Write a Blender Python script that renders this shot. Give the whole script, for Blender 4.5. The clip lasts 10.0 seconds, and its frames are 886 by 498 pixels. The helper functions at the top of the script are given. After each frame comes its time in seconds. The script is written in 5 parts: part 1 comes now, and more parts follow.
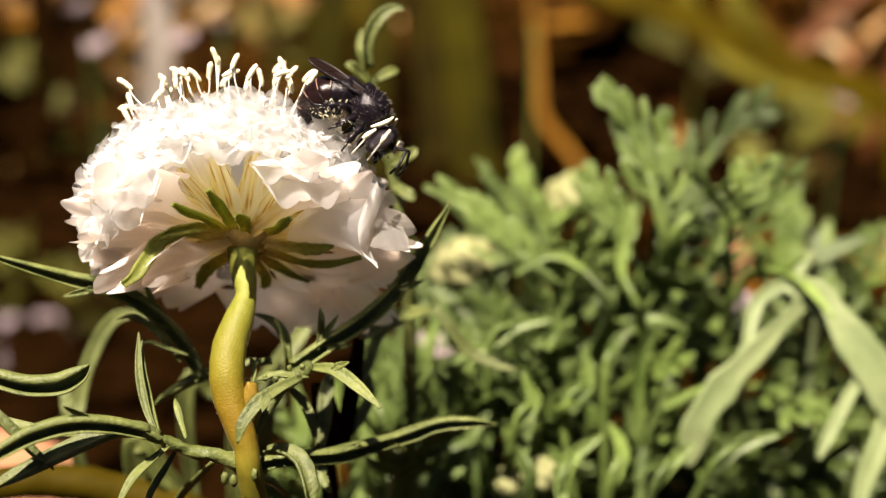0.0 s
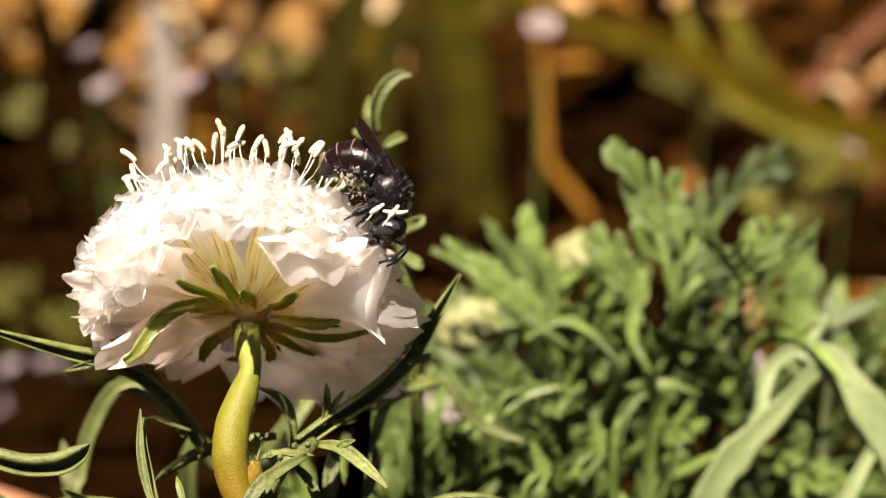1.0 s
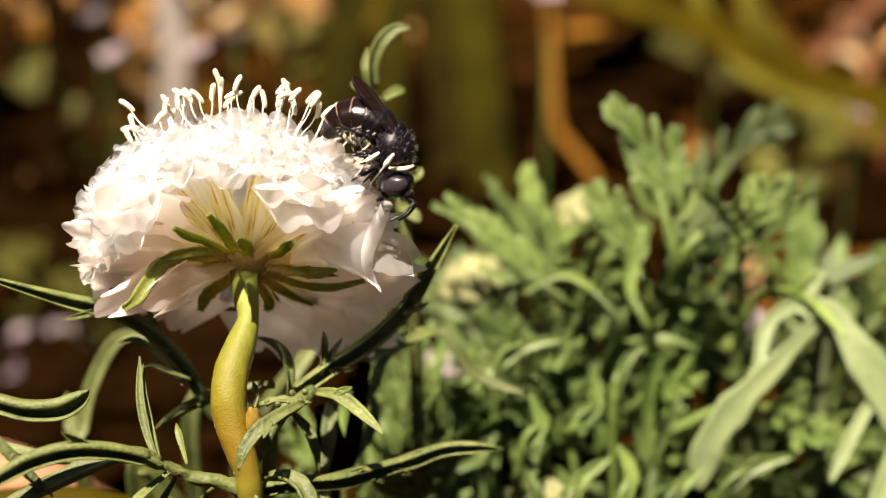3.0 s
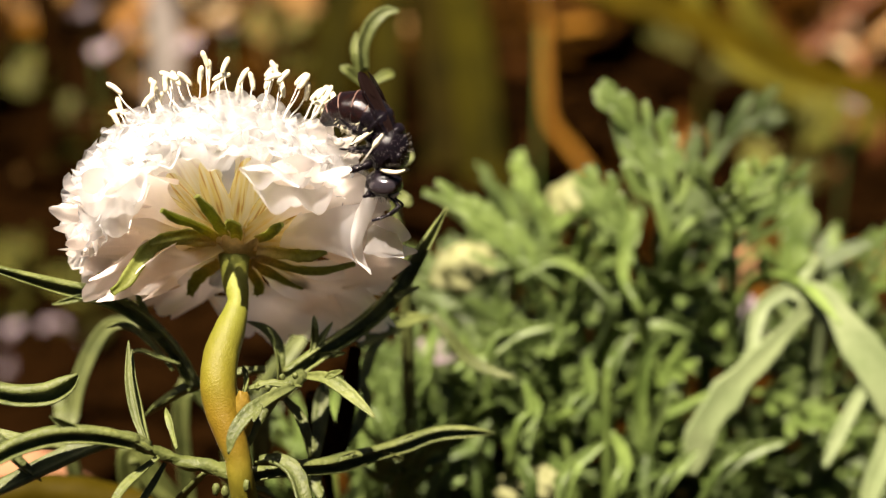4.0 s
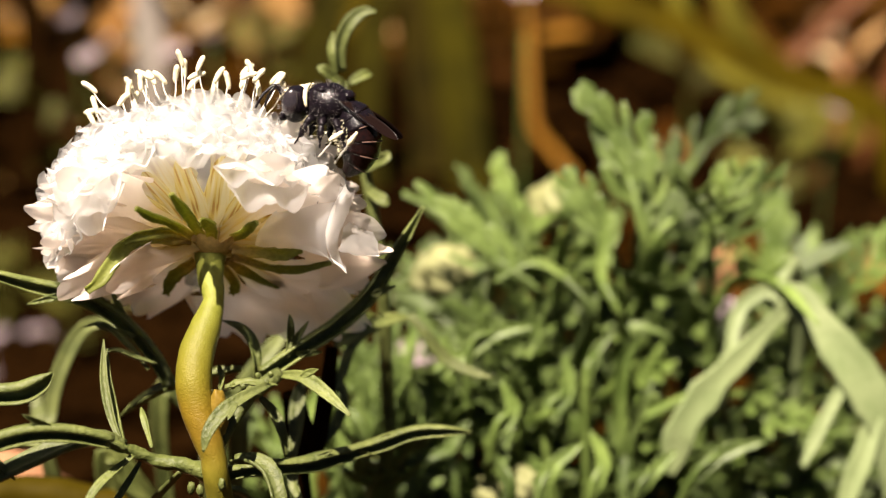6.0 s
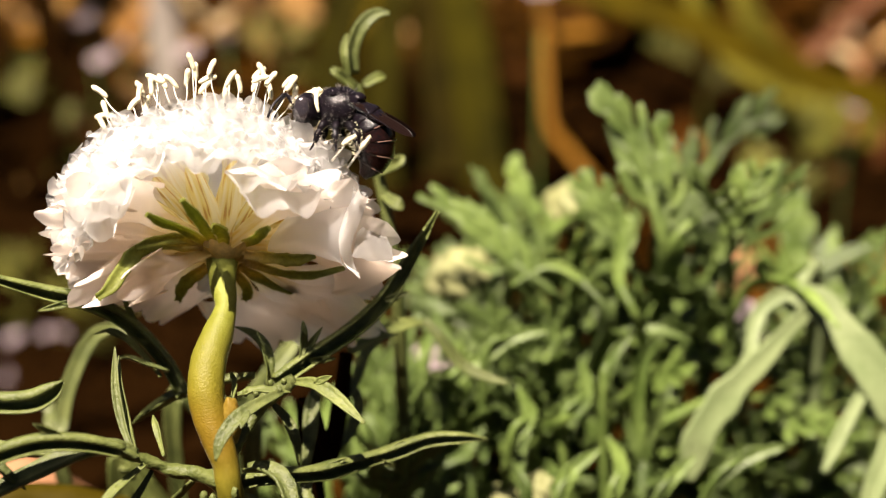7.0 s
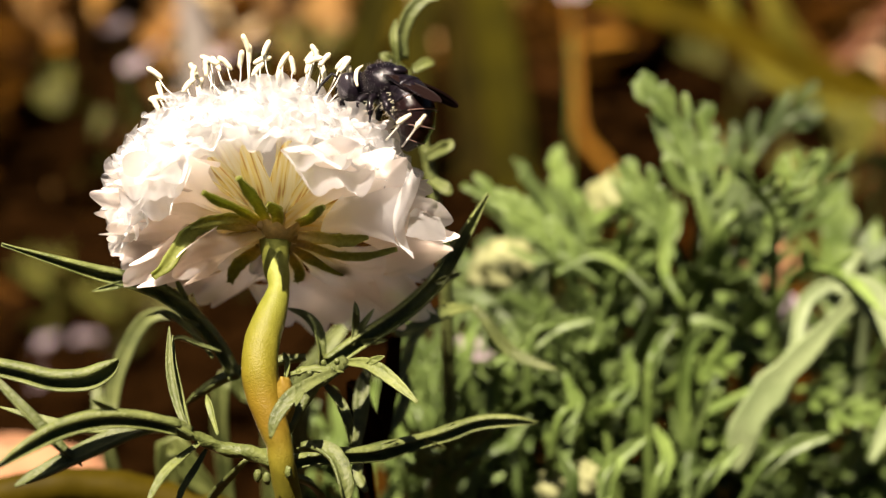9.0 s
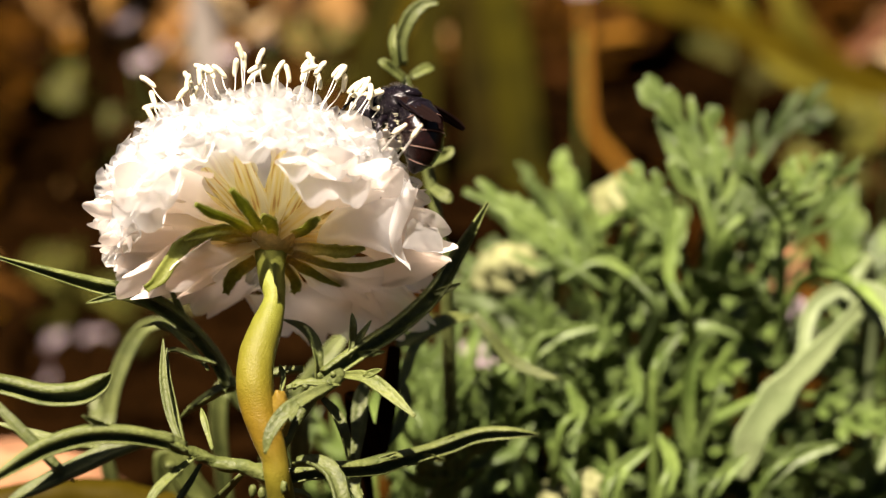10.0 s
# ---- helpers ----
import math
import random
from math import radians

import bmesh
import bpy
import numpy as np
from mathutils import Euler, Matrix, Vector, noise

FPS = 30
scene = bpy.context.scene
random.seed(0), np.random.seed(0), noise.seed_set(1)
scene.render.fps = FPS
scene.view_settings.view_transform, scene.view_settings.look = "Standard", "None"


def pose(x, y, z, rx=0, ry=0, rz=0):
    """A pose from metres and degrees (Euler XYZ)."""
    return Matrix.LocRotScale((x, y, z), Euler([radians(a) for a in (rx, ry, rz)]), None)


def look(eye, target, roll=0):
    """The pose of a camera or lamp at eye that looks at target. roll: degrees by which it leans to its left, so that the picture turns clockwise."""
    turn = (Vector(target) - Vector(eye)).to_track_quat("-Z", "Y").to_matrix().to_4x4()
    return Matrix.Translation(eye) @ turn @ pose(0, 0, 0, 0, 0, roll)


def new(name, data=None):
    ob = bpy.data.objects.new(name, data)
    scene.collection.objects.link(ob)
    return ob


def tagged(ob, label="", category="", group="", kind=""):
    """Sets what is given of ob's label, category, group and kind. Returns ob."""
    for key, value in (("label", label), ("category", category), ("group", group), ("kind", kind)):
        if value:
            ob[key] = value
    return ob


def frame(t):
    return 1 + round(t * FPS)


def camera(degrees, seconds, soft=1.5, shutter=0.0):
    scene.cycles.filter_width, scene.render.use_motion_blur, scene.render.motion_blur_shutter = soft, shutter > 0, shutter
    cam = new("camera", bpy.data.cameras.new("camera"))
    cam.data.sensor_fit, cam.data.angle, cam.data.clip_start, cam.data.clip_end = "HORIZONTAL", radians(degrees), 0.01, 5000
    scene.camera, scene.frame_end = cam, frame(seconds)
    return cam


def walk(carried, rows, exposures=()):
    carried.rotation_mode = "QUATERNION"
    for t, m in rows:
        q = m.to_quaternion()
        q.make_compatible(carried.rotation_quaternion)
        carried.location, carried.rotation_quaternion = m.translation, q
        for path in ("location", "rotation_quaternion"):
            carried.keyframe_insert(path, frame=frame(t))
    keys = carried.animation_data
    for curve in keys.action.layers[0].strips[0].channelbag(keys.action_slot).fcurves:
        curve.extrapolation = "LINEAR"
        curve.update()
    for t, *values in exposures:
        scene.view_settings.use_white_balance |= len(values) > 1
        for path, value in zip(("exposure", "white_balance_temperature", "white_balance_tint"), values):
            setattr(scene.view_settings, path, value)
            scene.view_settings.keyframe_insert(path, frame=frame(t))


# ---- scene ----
cam = camera(35, 10.0, soft=1.3)
cam.data.dof.use_dof = True
cam.data.dof.focus_distance = 0.157
cam.data.dof.aperture_fstop = 14.5
PATH = [
    (0, pose(0.02350, -0.14984, 0.16910, 65.000, -0.000, 0.000)),
    (0.5, pose(0.02439, -0.14737, 0.16948, 65.499, -0.166, 0.039)),
    (1, pose(0.02304, -0.14490, 0.17185, 66.423, -0.046, 0.240)),
    (1.5, pose(0.02309, -0.14581, 0.17184, 66.081, 0.030, 0.463)),
    (2, pose(0.02277, -0.14813, 0.16978, 65.767, 0.221, 0.514)),
    (2.5, pose(0.02385, -0.14740, 0.17045, 65.381, 0.141, 0.687)),
    (4, pose(0.02537, -0.14710, 0.16797, 65.202, 0.366, 0.340)),
    (4.5, pose(0.02563, -0.14791, 0.16718, 65.120, 0.368, 0.025)),
    (5, pose(0.02628, -0.14772, 0.16768, 65.012, 0.108, -0.055)),
    (5.2, pose(0.02612, -0.14660, 0.16760, 65.255, 0.029, -0.150)),
    (6.3, pose(0.02725, -0.14801, 0.16693, 65.772, 0.536, -0.068)),
    (6.5, pose(0.02744, -0.14706, 0.16757, 65.991, 0.838, -0.004)),
    (7, pose(0.02694, -0.14541, 0.16659, 65.535, 0.688, 0.381)),
    (7.5, pose(0.02664, -0.14481, 0.16702, 65.827, 0.783, 0.403)),
    (8, pose(0.02571, -0.14538, 0.16552, 65.918, 0.776, 0.542)),
    (8.5, pose(0.02423, -0.14660, 0.16494, 66.137, 0.904, 1.065)),
    (9, pose(0.02365, -0.14723, 0.16350, 66.052, 1.029, 1.287)),
    (9.5, pose(0.02381, -0.14569, 0.16384, 66.082, 1.207, 1.556)),
    (10, pose(0.02534, -0.14402, 0.16428, 65.771, 1.331, 1.755)),
]
walk(cam, PATH, exposures=[(0.0, 2.08, 7700, 18), (10.0, 2.08, 7700, 18)])

# ---- sky and sun ----
SUN_FROM = Vector((-0.2, -0.36, 1.0)).normalized()
world = bpy.data.worlds.new("world")
scene.world = world
world.use_nodes = True
sky = world.node_tree.nodes.new("ShaderNodeTexSky")
sky.sky_type = 'NISHITA'
sky.sun_disc = False
sky.sun_elevation = math.asin(SUN_FROM.z)
sky.sun_rotation = math.atan2(SUN_FROM.x, SUN_FROM.y)
background = world.node_tree.nodes["Background"]
background.inputs["Strength"].default_value = 0.008
world.node_tree.links.new(sky.outputs[0], background.inputs[0])
sun = new("sun", bpy.data.lights.new("sun", "SUN"))
sun.data.energy = 5.0
sun.data.angle = radians(0.5)
sun.data.color = (1.0, 0.96, 0.9)
sun.matrix_world = look(SUN_FROM, (0, 0, 0))

MM = 0.001
GROUND = -165.0
STAND = Vector((25.7, -145.4, 165.5))


def far(p, k=1.5):
    """A place k times as far from the spot where the camera stands."""
    return STAND + (Vector(p) - STAND) * k



# ---- materials ----
def shader(name, roughness=0.5, coat=0.0, specular=0.5, through_light=0.0, through_tint=None):
    """A material, its principled shader and its tree; through_light mixes in light that passes a thin sheet."""
    m = bpy.data.materials.new(name)
    m.use_nodes = True
    tree = m.node_tree
    p = tree.nodes["Principled BSDF"]
    p.inputs["Roughness"].default_value = roughness
    p.inputs["Coat Weight"].default_value = coat
    p.inputs["Specular IOR Level"].default_value = specular
    if through_light:
        mix = tree.nodes.new("ShaderNodeMixShader")
        mix.inputs[0].default_value = through_light
        thin = tree.nodes.new("ShaderNodeBsdfTranslucent")
        thin.name = "thin"
        if through_tint:
            thin.inputs[0].default_value = (*through_tint, 1)
        tree.links.new(p.outputs[0], mix.inputs[1])
        tree.links.new(thin.outputs[0], mix.inputs[2])
        tree.links.new(mix.outputs[0], tree.nodes["Material Output"].inputs[0])
    return m, p, tree


def node(tree, kind, **values):
    n = tree.nodes.new(kind)
    for key, value in values.items():
        n.inputs[key].default_value = value
    return n


def coords(tree, scale=(1, 1, 1)):
    c = tree.nodes.new("ShaderNodeTexCoord")
    m = tree.nodes.new("ShaderNodeMapping")
    m.inputs["Scale"].default_value = scale
    tree.links.new(c.outputs["Object"], m.inputs["Vector"])
    return m.outputs[0]


def noise_of(tree, scale, stretch=(1, 1, 1), detail=3.0, rough=0.55):
    n = node(tree, "ShaderNodeTexNoise", Scale=scale, Detail=detail, Roughness=rough)
    tree.links.new(coords(tree, stretch), n.inputs["Vector"])
    return n.outputs["Fac"]


def ramp(tree, fac, stops):
    r = tree.nodes.new("ShaderNodeValToRGB")
    while len(r.color_ramp.elements) < len(stops):
        r.color_ramp.elements.new(0.5)
    for e, (at, c) in zip(r.color_ramp.elements, stops):
        e.position, e.color = at, (*c, 1)
    tree.links.new(fac, r.inputs[0])
    return r.outputs[0]


def blend(tree, fac, a, b, mode='MIX'):
    m = tree.nodes.new("ShaderNodeMix")
    m.data_type, m.blend_type = 'RGBA', mode
    for value, slot in ((fac, 0), (a, 6), (b, 7)):
        if isinstance(value, (int, float)):
            m.inputs[slot].default_value = value
        elif isinstance(value, tuple):
            m.inputs[slot].default_value = (*value, 1)
        else:
            tree.links.new(value, m.inputs[slot])
    return m.outputs[2]


def bump(tree, p, height, depth, strength=0.6):
    b = node(tree, "ShaderNodeBump", Strength=strength, Distance=depth)
    tree.links.new(height, b.inputs["Height"])
    tree.links.new(b.outputs[0], p.inputs["Normal"])


def random_of(tree):
    return tree.nodes.new("ShaderNodeObjectInfo").outputs["Random"]


def paint(tree, p, colour, tint=None):
    tree.links.new(colour, p.inputs["Base Color"])
    if "thin" in tree.nodes:
        tree.links.new(blend(tree, 1.0, colour, tint, 'MULTIPLY') if tint else colour, tree.nodes["thin"].inputs[0])


def leaf_material(name, dark, light, scale=900, gloss=0.42, thin=0.22, vary=0.35, sheen=0.18, relief=0.0003):
    m, p, tree = shader(name, gloss, specular=sheen, through_light=thin)
    fine = noise_of(tree, scale * 2.5, detail=4)
    wide = noise_of(tree, scale * 0.35)
    c = ramp(tree, wide, [(0.3, dark), (0.7, light)])
    c = blend(tree, 0.25, c, ramp(tree, fine, [(0.35, dark), (0.65, light)]))
    tone = ramp(tree, random_of(tree), [(0.0, (1 - vary,) * 3), (1.0, (1 + vary * 0.25, 1 + vary * 0.25, 1 - vary * 0.3))])
    c = blend(tree, 1.0, c, tone, 'MULTIPLY')
    paint(tree, p, c)
    bump(tree, p, fine, relief, 0.6)
    return m


LEAF = leaf_material("narrow_leaf", (0.036, 0.05, 0.013), (0.118, 0.138, 0.044), gloss=0.48, thin=0.06, vary=0.25, sheen=0.3, relief=0.0004)
LEAF_GREY = leaf_material("grey_green_leaf", (0.033, 0.06, 0.012), (0.132, 0.19, 0.062), 420, 0.45, 0.16, 0.5, 0.3)
LEAF_PALE = leaf_material("pale_leaf", (0.1, 0.135, 0.058), (0.165, 0.203, 0.1), 300, 0.55, 0.1, 0.1)
LEAF_OLIVE = leaf_material("olive_strap_leaf", (0.036, 0.0255, 0.0012), (0.076, 0.053, 0.0024), 150, 0.6, 0.3, sheen=0.05)
# colour of dark stems, also of the litter that stands in for shade
STEM_AND_SHADE = leaf_material("dark_stem_and_shade", (0.003, 0.0014, 0.0005), (0.01, 0.004, 0.001), 500, 0.9, 0.0, 0.2, 0.0)
STRAW = leaf_material("dry_straw", (0.1, 0.04, 0.004), (0.19, 0.085, 0.01), 200, 0.6, 0.15)
RED_STEM = leaf_material("red_brown_stem", (0.06, 0.017, 0.003), (0.15, 0.05, 0.012), 200, 0.55, 0.1)
DRY_LEAF = leaf_material("dry_fallen_leaf", (0.1, 0.05, 0.014), (0.22, 0.12, 0.042), 200, 0.7, 0.25, 0.4)
PALE_LITTER = leaf_material("bleached_dead_leaf", (0.3, 0.2, 0.1), (0.55, 0.42, 0.29), 60, 0.7, 0.2, 0.4)
BUD_YELLOW = leaf_material("yellow_green_bud", (0.19, 0.2, 0.085), (0.29, 0.3, 0.15), 300, 0.5, 0.3, 0.1)
LEAF_YELLOW = leaf_material("yellow_green_strap_leaf", (0.08, 0.07, 0.01), (0.145, 0.128, 0.022), 150, 0.6, 0.3, sheen=0.05)
WEATHERED = leaf_material("weathered_stalk", (0.13, 0.11, 0.1), (0.27, 0.24, 0.23), 60, 0.7, 0.1)
WEED = leaf_material("dull_weed_leaf", (0.05, 0.05, 0.008), (0.12, 0.12, 0.025), 300, 0.6, 0.25)
PEDUNCLE_BUD = leaf_material("orange_yellow_bud", (0.15, 0.09, 0.01), (0.2, 0.14, 0.025), 600, 0.5, 0.2, 0.1)
TERRACOTTA = leaf_material("terracotta", (0.2, 0.085, 0.04), (0.32, 0.16, 0.085), 120, 0.8, 0.0, 0.1)


def petal_material(name, whole=False, tube_end=0.010, glow_tint=(1.0, 1.0, 1.0), tint=(1.0, 0.998, 0.99), sheer=0.36, white=0.93):
    m, p, tree = shader(name, 0.55, specular=0.25, through_light=0.88)
    place = tree.nodes.new("ShaderNodeTexCoord").outputs["Object"]
    split = tree.nodes.new("ShaderNodeSeparateXYZ")
    tree.links.new(place, split.inputs[0])
    base = node(tree, "ShaderNodeMapRange")
    base.inputs[1].default_value, base.inputs[2].default_value = tube_end, tube_end * 0.6
    tree.links.new(split.outputs["Y"], base.inputs[0])
    veins = noise_of(tree, 1400, (1.0, 0.06, 0.4), 2)
    white = ramp(tree, noise_of(tree, 260), [(0.3, (white * 0.94,) * 3), (0.7, (white,) * 3)])
    tube = ramp(tree, veins, [(0.37, (0.5, 0.26, 0.04)), (0.43, (0.84, 0.68, 0.2)), (0.6, (0.94, 0.9, 0.62))])
    white = blend(tree, 1.0, white, glow_tint, 'MULTIPLY')
    c = white if whole else blend(tree, base.outputs[0], white, tube)
    paint(tree, p, c, tint)
    bump(tree, p, noise_of(tree, 1500, (1.0, 0.15, 1.0), 3), 0.0002, 0.55)
    clear = tree.nodes.new("ShaderNodeBsdfTransparent")
    clear.inputs[0].default_value = (*(v ** 0.5 for v in tint), 1)
    mix = node(tree, "ShaderNodeMixShader", Fac=sheer)
    out = tree.nodes["Material Output"].inputs[0]
    tree.links.new(out.links[0].from_socket, mix.inputs[1])
    tree.links.new(clear.outputs[0], mix.inputs[2])
    tree.links.new(mix.outputs[0], out)
    return m


PETAL = petal_material("white_petal")
PETAL_TUBE = petal_material("yellow_striped_tube", False, 0.02)
# outer petals: the pink tint paints in warm light passed through the head
PETAL_OUTER = petal_material("white_outer_petal", False, 0.0085, (1.0, 0.945, 0.9), (1.0, 0.945, 0.89), 0.18)
PETAL_DISC = petal_material("white_disc_petal", True, sheer=0.3, white=0.84)
PETAL_CUP = petal_material("thin_white_floret", True, sheer=0.66, white=0.82)


def plain(name, a, b, scale, roughness, depth=0.0001, thin=0.0, specular=0.5, coat=0.0):
    m, p, tree = shader(name, roughness, coat, specular, thin)
    n = noise_of(tree, scale, detail=4)
    paint(tree, p, ramp(tree, n, [(0.3, a), (0.7, b)]))
    bump(tree, p, noise_of(tree, scale * 3), depth, 0.6)
    return m


ANTHER = plain("cream_anther", (0.52, 0.47, 0.31), (0.66, 0.61, 0.44), 900, 0.6, thin=0.1)
FILAMENT = plain("white_filament", (0.82, 0.8, 0.72), (0.86, 0.85, 0.78), 600, 0.5, thin=0.35)


def bract_material():
    """Cream-yellow where the bracts join, olive green towards their tips."""
    m, p, tree = shader("olive_bract", 0.5, specular=0.2, through_light=0.62)
    place = tree.nodes.new("ShaderNodeTexCoord").outputs["Object"]
    reach = tree.nodes.new("ShaderNodeVectorMath")
    reach.operation = 'LENGTH'
    tree.links.new(place, reach.inputs[0])
    span = node(tree, "ShaderNodeMapRange")
    span.inputs[1].default_value, span.inputs[2].default_value = 0.003, 0.012
    tree.links.new(reach.outputs["Value"], span.inputs[0])
    along = ramp(tree, span.outputs[0], [(0.0, (0.62, 0.47, 0.2)), (0.22, (0.6, 0.5, 0.14)), (0.5, (0.36, 0.36, 0.08)), (1.0, (0.24, 0.27, 0.07))])
    grain = ramp(tree, noise_of(tree, 1800, (1.0, 1.0, 1.0), 3), [(0.3, (0.78, 0.78, 0.72)), (0.7, (1.1, 1.1, 1.05))])
    paint(tree, p, blend(tree, 1.0, along, grain, 'MULTIPLY'))
    bump(tree, p, noise_of(tree, 2200, (1.0, 1.0, 1.0), 3), 0.0002, 0.5)
    return m


BRACT = bract_material()
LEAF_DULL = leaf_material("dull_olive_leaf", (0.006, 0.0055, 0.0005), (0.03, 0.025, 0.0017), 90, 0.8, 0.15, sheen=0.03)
LILAC = plain("lilac_petal", (0.19, 0.145, 0.16), (0.3, 0.24, 0.25), 300, 0.6, thin=0.3)
CUTICLE = plain("black_cuticle", (0.002, 0.0015, 0.002), (0.006, 0.004, 0.006), 2200, 0.2, 0.0001, specular=0.22)
CUTICLE_RED = plain("dark_red_cuticle", (0.003, 0.002, 0.002), (0.009, 0.003, 0.0025), 2500, 0.16, 0.00005, specular=0.28)
EYE = plain("bee_eye", (0.012, 0.01, 0.012), (0.02, 0.016, 0.018), 3000, 0.12, 0.00003, coat=0.6)
HAIR_PALE = plain("pale_hair", (0.3, 0.26, 0.2), (0.5, 0.45, 0.36), 800, 0.6)
HAIR_GREY = plain("grey_hair", (0.06, 0.053, 0.05), (0.14, 0.125, 0.115), 800, 0.6)
# olive strap leaf with shade put into its colour
LEAF_SHADED = leaf_material("shaded_olive_leaf", (0.006, 0.0045, 0.0005), (0.03, 0.021, 0.0016), 90, 0.8, 0.1, sheen=0.03)
BAND = plain("pale_hair_band", (0.09, 0.04, 0.03), (0.16, 0.09, 0.07), 1500, 0.7)


def wing_material():
    m, p, tree = shader("smoky_wing", 0.35, specular=0.06)
    p.inputs["Base Color"].default_value = (0.006, 0.003, 0.0025, 1)
    clear = tree.nodes.new("ShaderNodeBsdfTransparent")
    clear.inputs[0].default_value = (0.35, 0.2, 0.15, 1)
    mix = tree.nodes.new("ShaderNodeMixShader")
    tree.links.new(ramp(tree, noise_of(tree, 350), [(0.3, (0.0,) * 3), (0.7, (0.05,) * 3)]), mix.inputs[0])
    tree.links.new(p.outputs[0], mix.inputs[1])
    tree.links.new(clear.outputs[0], mix.inputs[2])
    tree.links.new(mix.outputs[0], tree.nodes["Material Output"].inputs[0])
    bump(tree, p, noise_of(tree, 900, (0.3, 1, 1)), 0.0001, 0.4)
    return m


WING = wing_material()


def peduncle_material():
    m, p, tree = shader("yellow_green_flower_stalk", 0.5, specular=0.2, through_light=0.12)
    place = tree.nodes.new("ShaderNodeTexCoord").outputs["Object"]
    split = tree.nodes.new("ShaderNodeSeparateXYZ")
    tree.links.new(place, split.inputs[0])
    along = node(tree, "ShaderNodeMapRange")
    along.inputs[1].default_value, along.inputs[2].default_value = 0.074, 0.100
    tree.links.new(split.outputs["Z"], along.inputs[0])
    # last stop is lightened to paint in the glow through the petals
    c = ramp(tree, along.outputs[0], [(0.0, (0.15, 0.135, 0.022)), (0.2, (0.155, 0.128, 0.02)), (0.36, (0.15, 0.09, 0.012)), (0.46, (0.155, 0.1, 0.012)), (0.58, (0.155, 0.13, 0.018)),
                                      (0.8, (0.15, 0.155, 0.03)), (1.0, (0.28, 0.3, 0.09))])
    c = blend(tree, noise_of(tree, 1400), blend(tree, 1.0, c, (0.95, 0.97, 0.75), 'MULTIPLY'), blend(tree, 1.0, c, (0.62, 0.66, 0.4), 'MULTIPLY'))
    paint(tree, p, c)
    bump(tree, p, noise_of(tree, 4200, detail=4), 0.00016, 0.6)
    return m


PEDUNCLE = peduncle_material()


def ground_material():
    m, p, tree = shader("brown_mulch_soil", 1.0, specular=0.0)
    wide = noise_of(tree, 14, detail=5)
    fine = noise_of(tree, 160, detail=5)
    c = ramp(tree, wide, [(0.38, (0.003, 0.0012, 0.0003)), (0.53, (0.016, 0.0062, 0.0008)), (0.72, (0.05, 0.021, 0.0028))])
    c = blend(tree, 0.5, c, ramp(tree, fine, [(0.34, (0.002, 0.0007, 0.0002)), (0.7, (0.036, 0.015, 0.002))]))
    paint(tree, p, c)
    bump(tree, p, fine, 0.006, 1.0)
    return m


# ---- mesh helpers ----
def part(name, shape, material, parent=None, label="", at=None):
    """Links verts and faces (in millimetres) as one mesh object under parent."""
    me = shape if isinstance(shape, bpy.types.Mesh) else mesh_of(name, shape, material)
    ob = new(name, me)
    ob.parent = parent
    if at is not None:
        ob.matrix_basis = at
    return tagged(ob, label)


def mesh_of(name, shape, material, smooth=True):
    verts, faces = shape
    me = bpy.data.meshes.new(name)
    me.from_pydata([(x * MM, y * MM, z * MM) for x, y, z in verts], [], faces)
    me.polygons.foreach_set("use_smooth", [smooth] * len(me.polygons))
    me.materials.append(material)
    me.validate()
    me.update()
    return me


def joined(*shapes):
    verts, faces = [], []
    for v, f in shapes:
        n = len(verts)
        verts += v
        faces += [tuple(i + n for i in q) for q in f]
    return verts, faces


def moved(shape, m):
    """Verts turned and shifted by a matrix whose shift is in millimetres."""
    return [tuple(m @ Vector(v)) for v in shape[0]], shape[1]


def mm_pose(x, y, z, rx=0, ry=0, rz=0):
    return pose(x * MM, y * MM, z * MM, rx, ry, rz)


def thing(name, at, label, category, group="", kind=""):
    ob = new(name)
    ob.empty_display_size = 0.005
    ob.location = Vector(at) * MM
    return tagged(ob, label, category, group, kind)


def spline(points, n):
    """n + 1 places along a smooth curve through the points, with the share of the way."""
    pts = [Vector(p) for p in points]
    pts = [pts[0] * 2 - pts[1]] + pts + [pts[-1] * 2 - pts[-2]]
    out = []
    spans = len(pts) - 3
    for k in range(n + 1):
        u = min(k / n * spans, spans - 1e-6)
        i = int(u)
        t = u - i
        a, b, c, d = pts[i:i + 4]
        out.append(0.5 * ((2 * b) + (c - a) * t + (2 * a - 5 * b + 4 * c - d) * t * t + (3 * b - a - 3 * c + d) * t ** 3))
    return out


def sweep(path, sections, closed=True):
    """A skin over rings of the same length."""
    n = len(sections[0])
    verts = [tuple(v) for ring in sections for v in ring]
    faces = []
    for i in range(len(sections) - 1):
        for j in range(n):
            k = (j + 1) % n
            faces.append((i * n + j, i * n + k, (i + 1) * n + k, (i + 1) * n + j))
    faces.append(tuple(range(n - 1, -1, -1)))
    m = (len(sections) - 1) * n
    faces.append(tuple(range(m, m + n)))
    return verts, faces


def frames_along(path, up):
    """Side and normal at each place of a path."""
    out = []
    up = Vector(up)
    for i, p in enumerate(path):
        t = (path[min(i + 1, len(path) - 1)] - path[max(i - 1, 0)]).normalized()
        s = t.cross(up)
        if s.length < 0.15:
            s = out[-1][0] if out else t.orthogonal()
        s = s - t * s.dot(t)
        s.normalize()
        if out:
            s = (s + out[-1][0] * 0.8).normalized()
            s = (s - t * s.dot(t)).normalized()
        out.append((s, s.cross(t).normalized(), t))
    return out


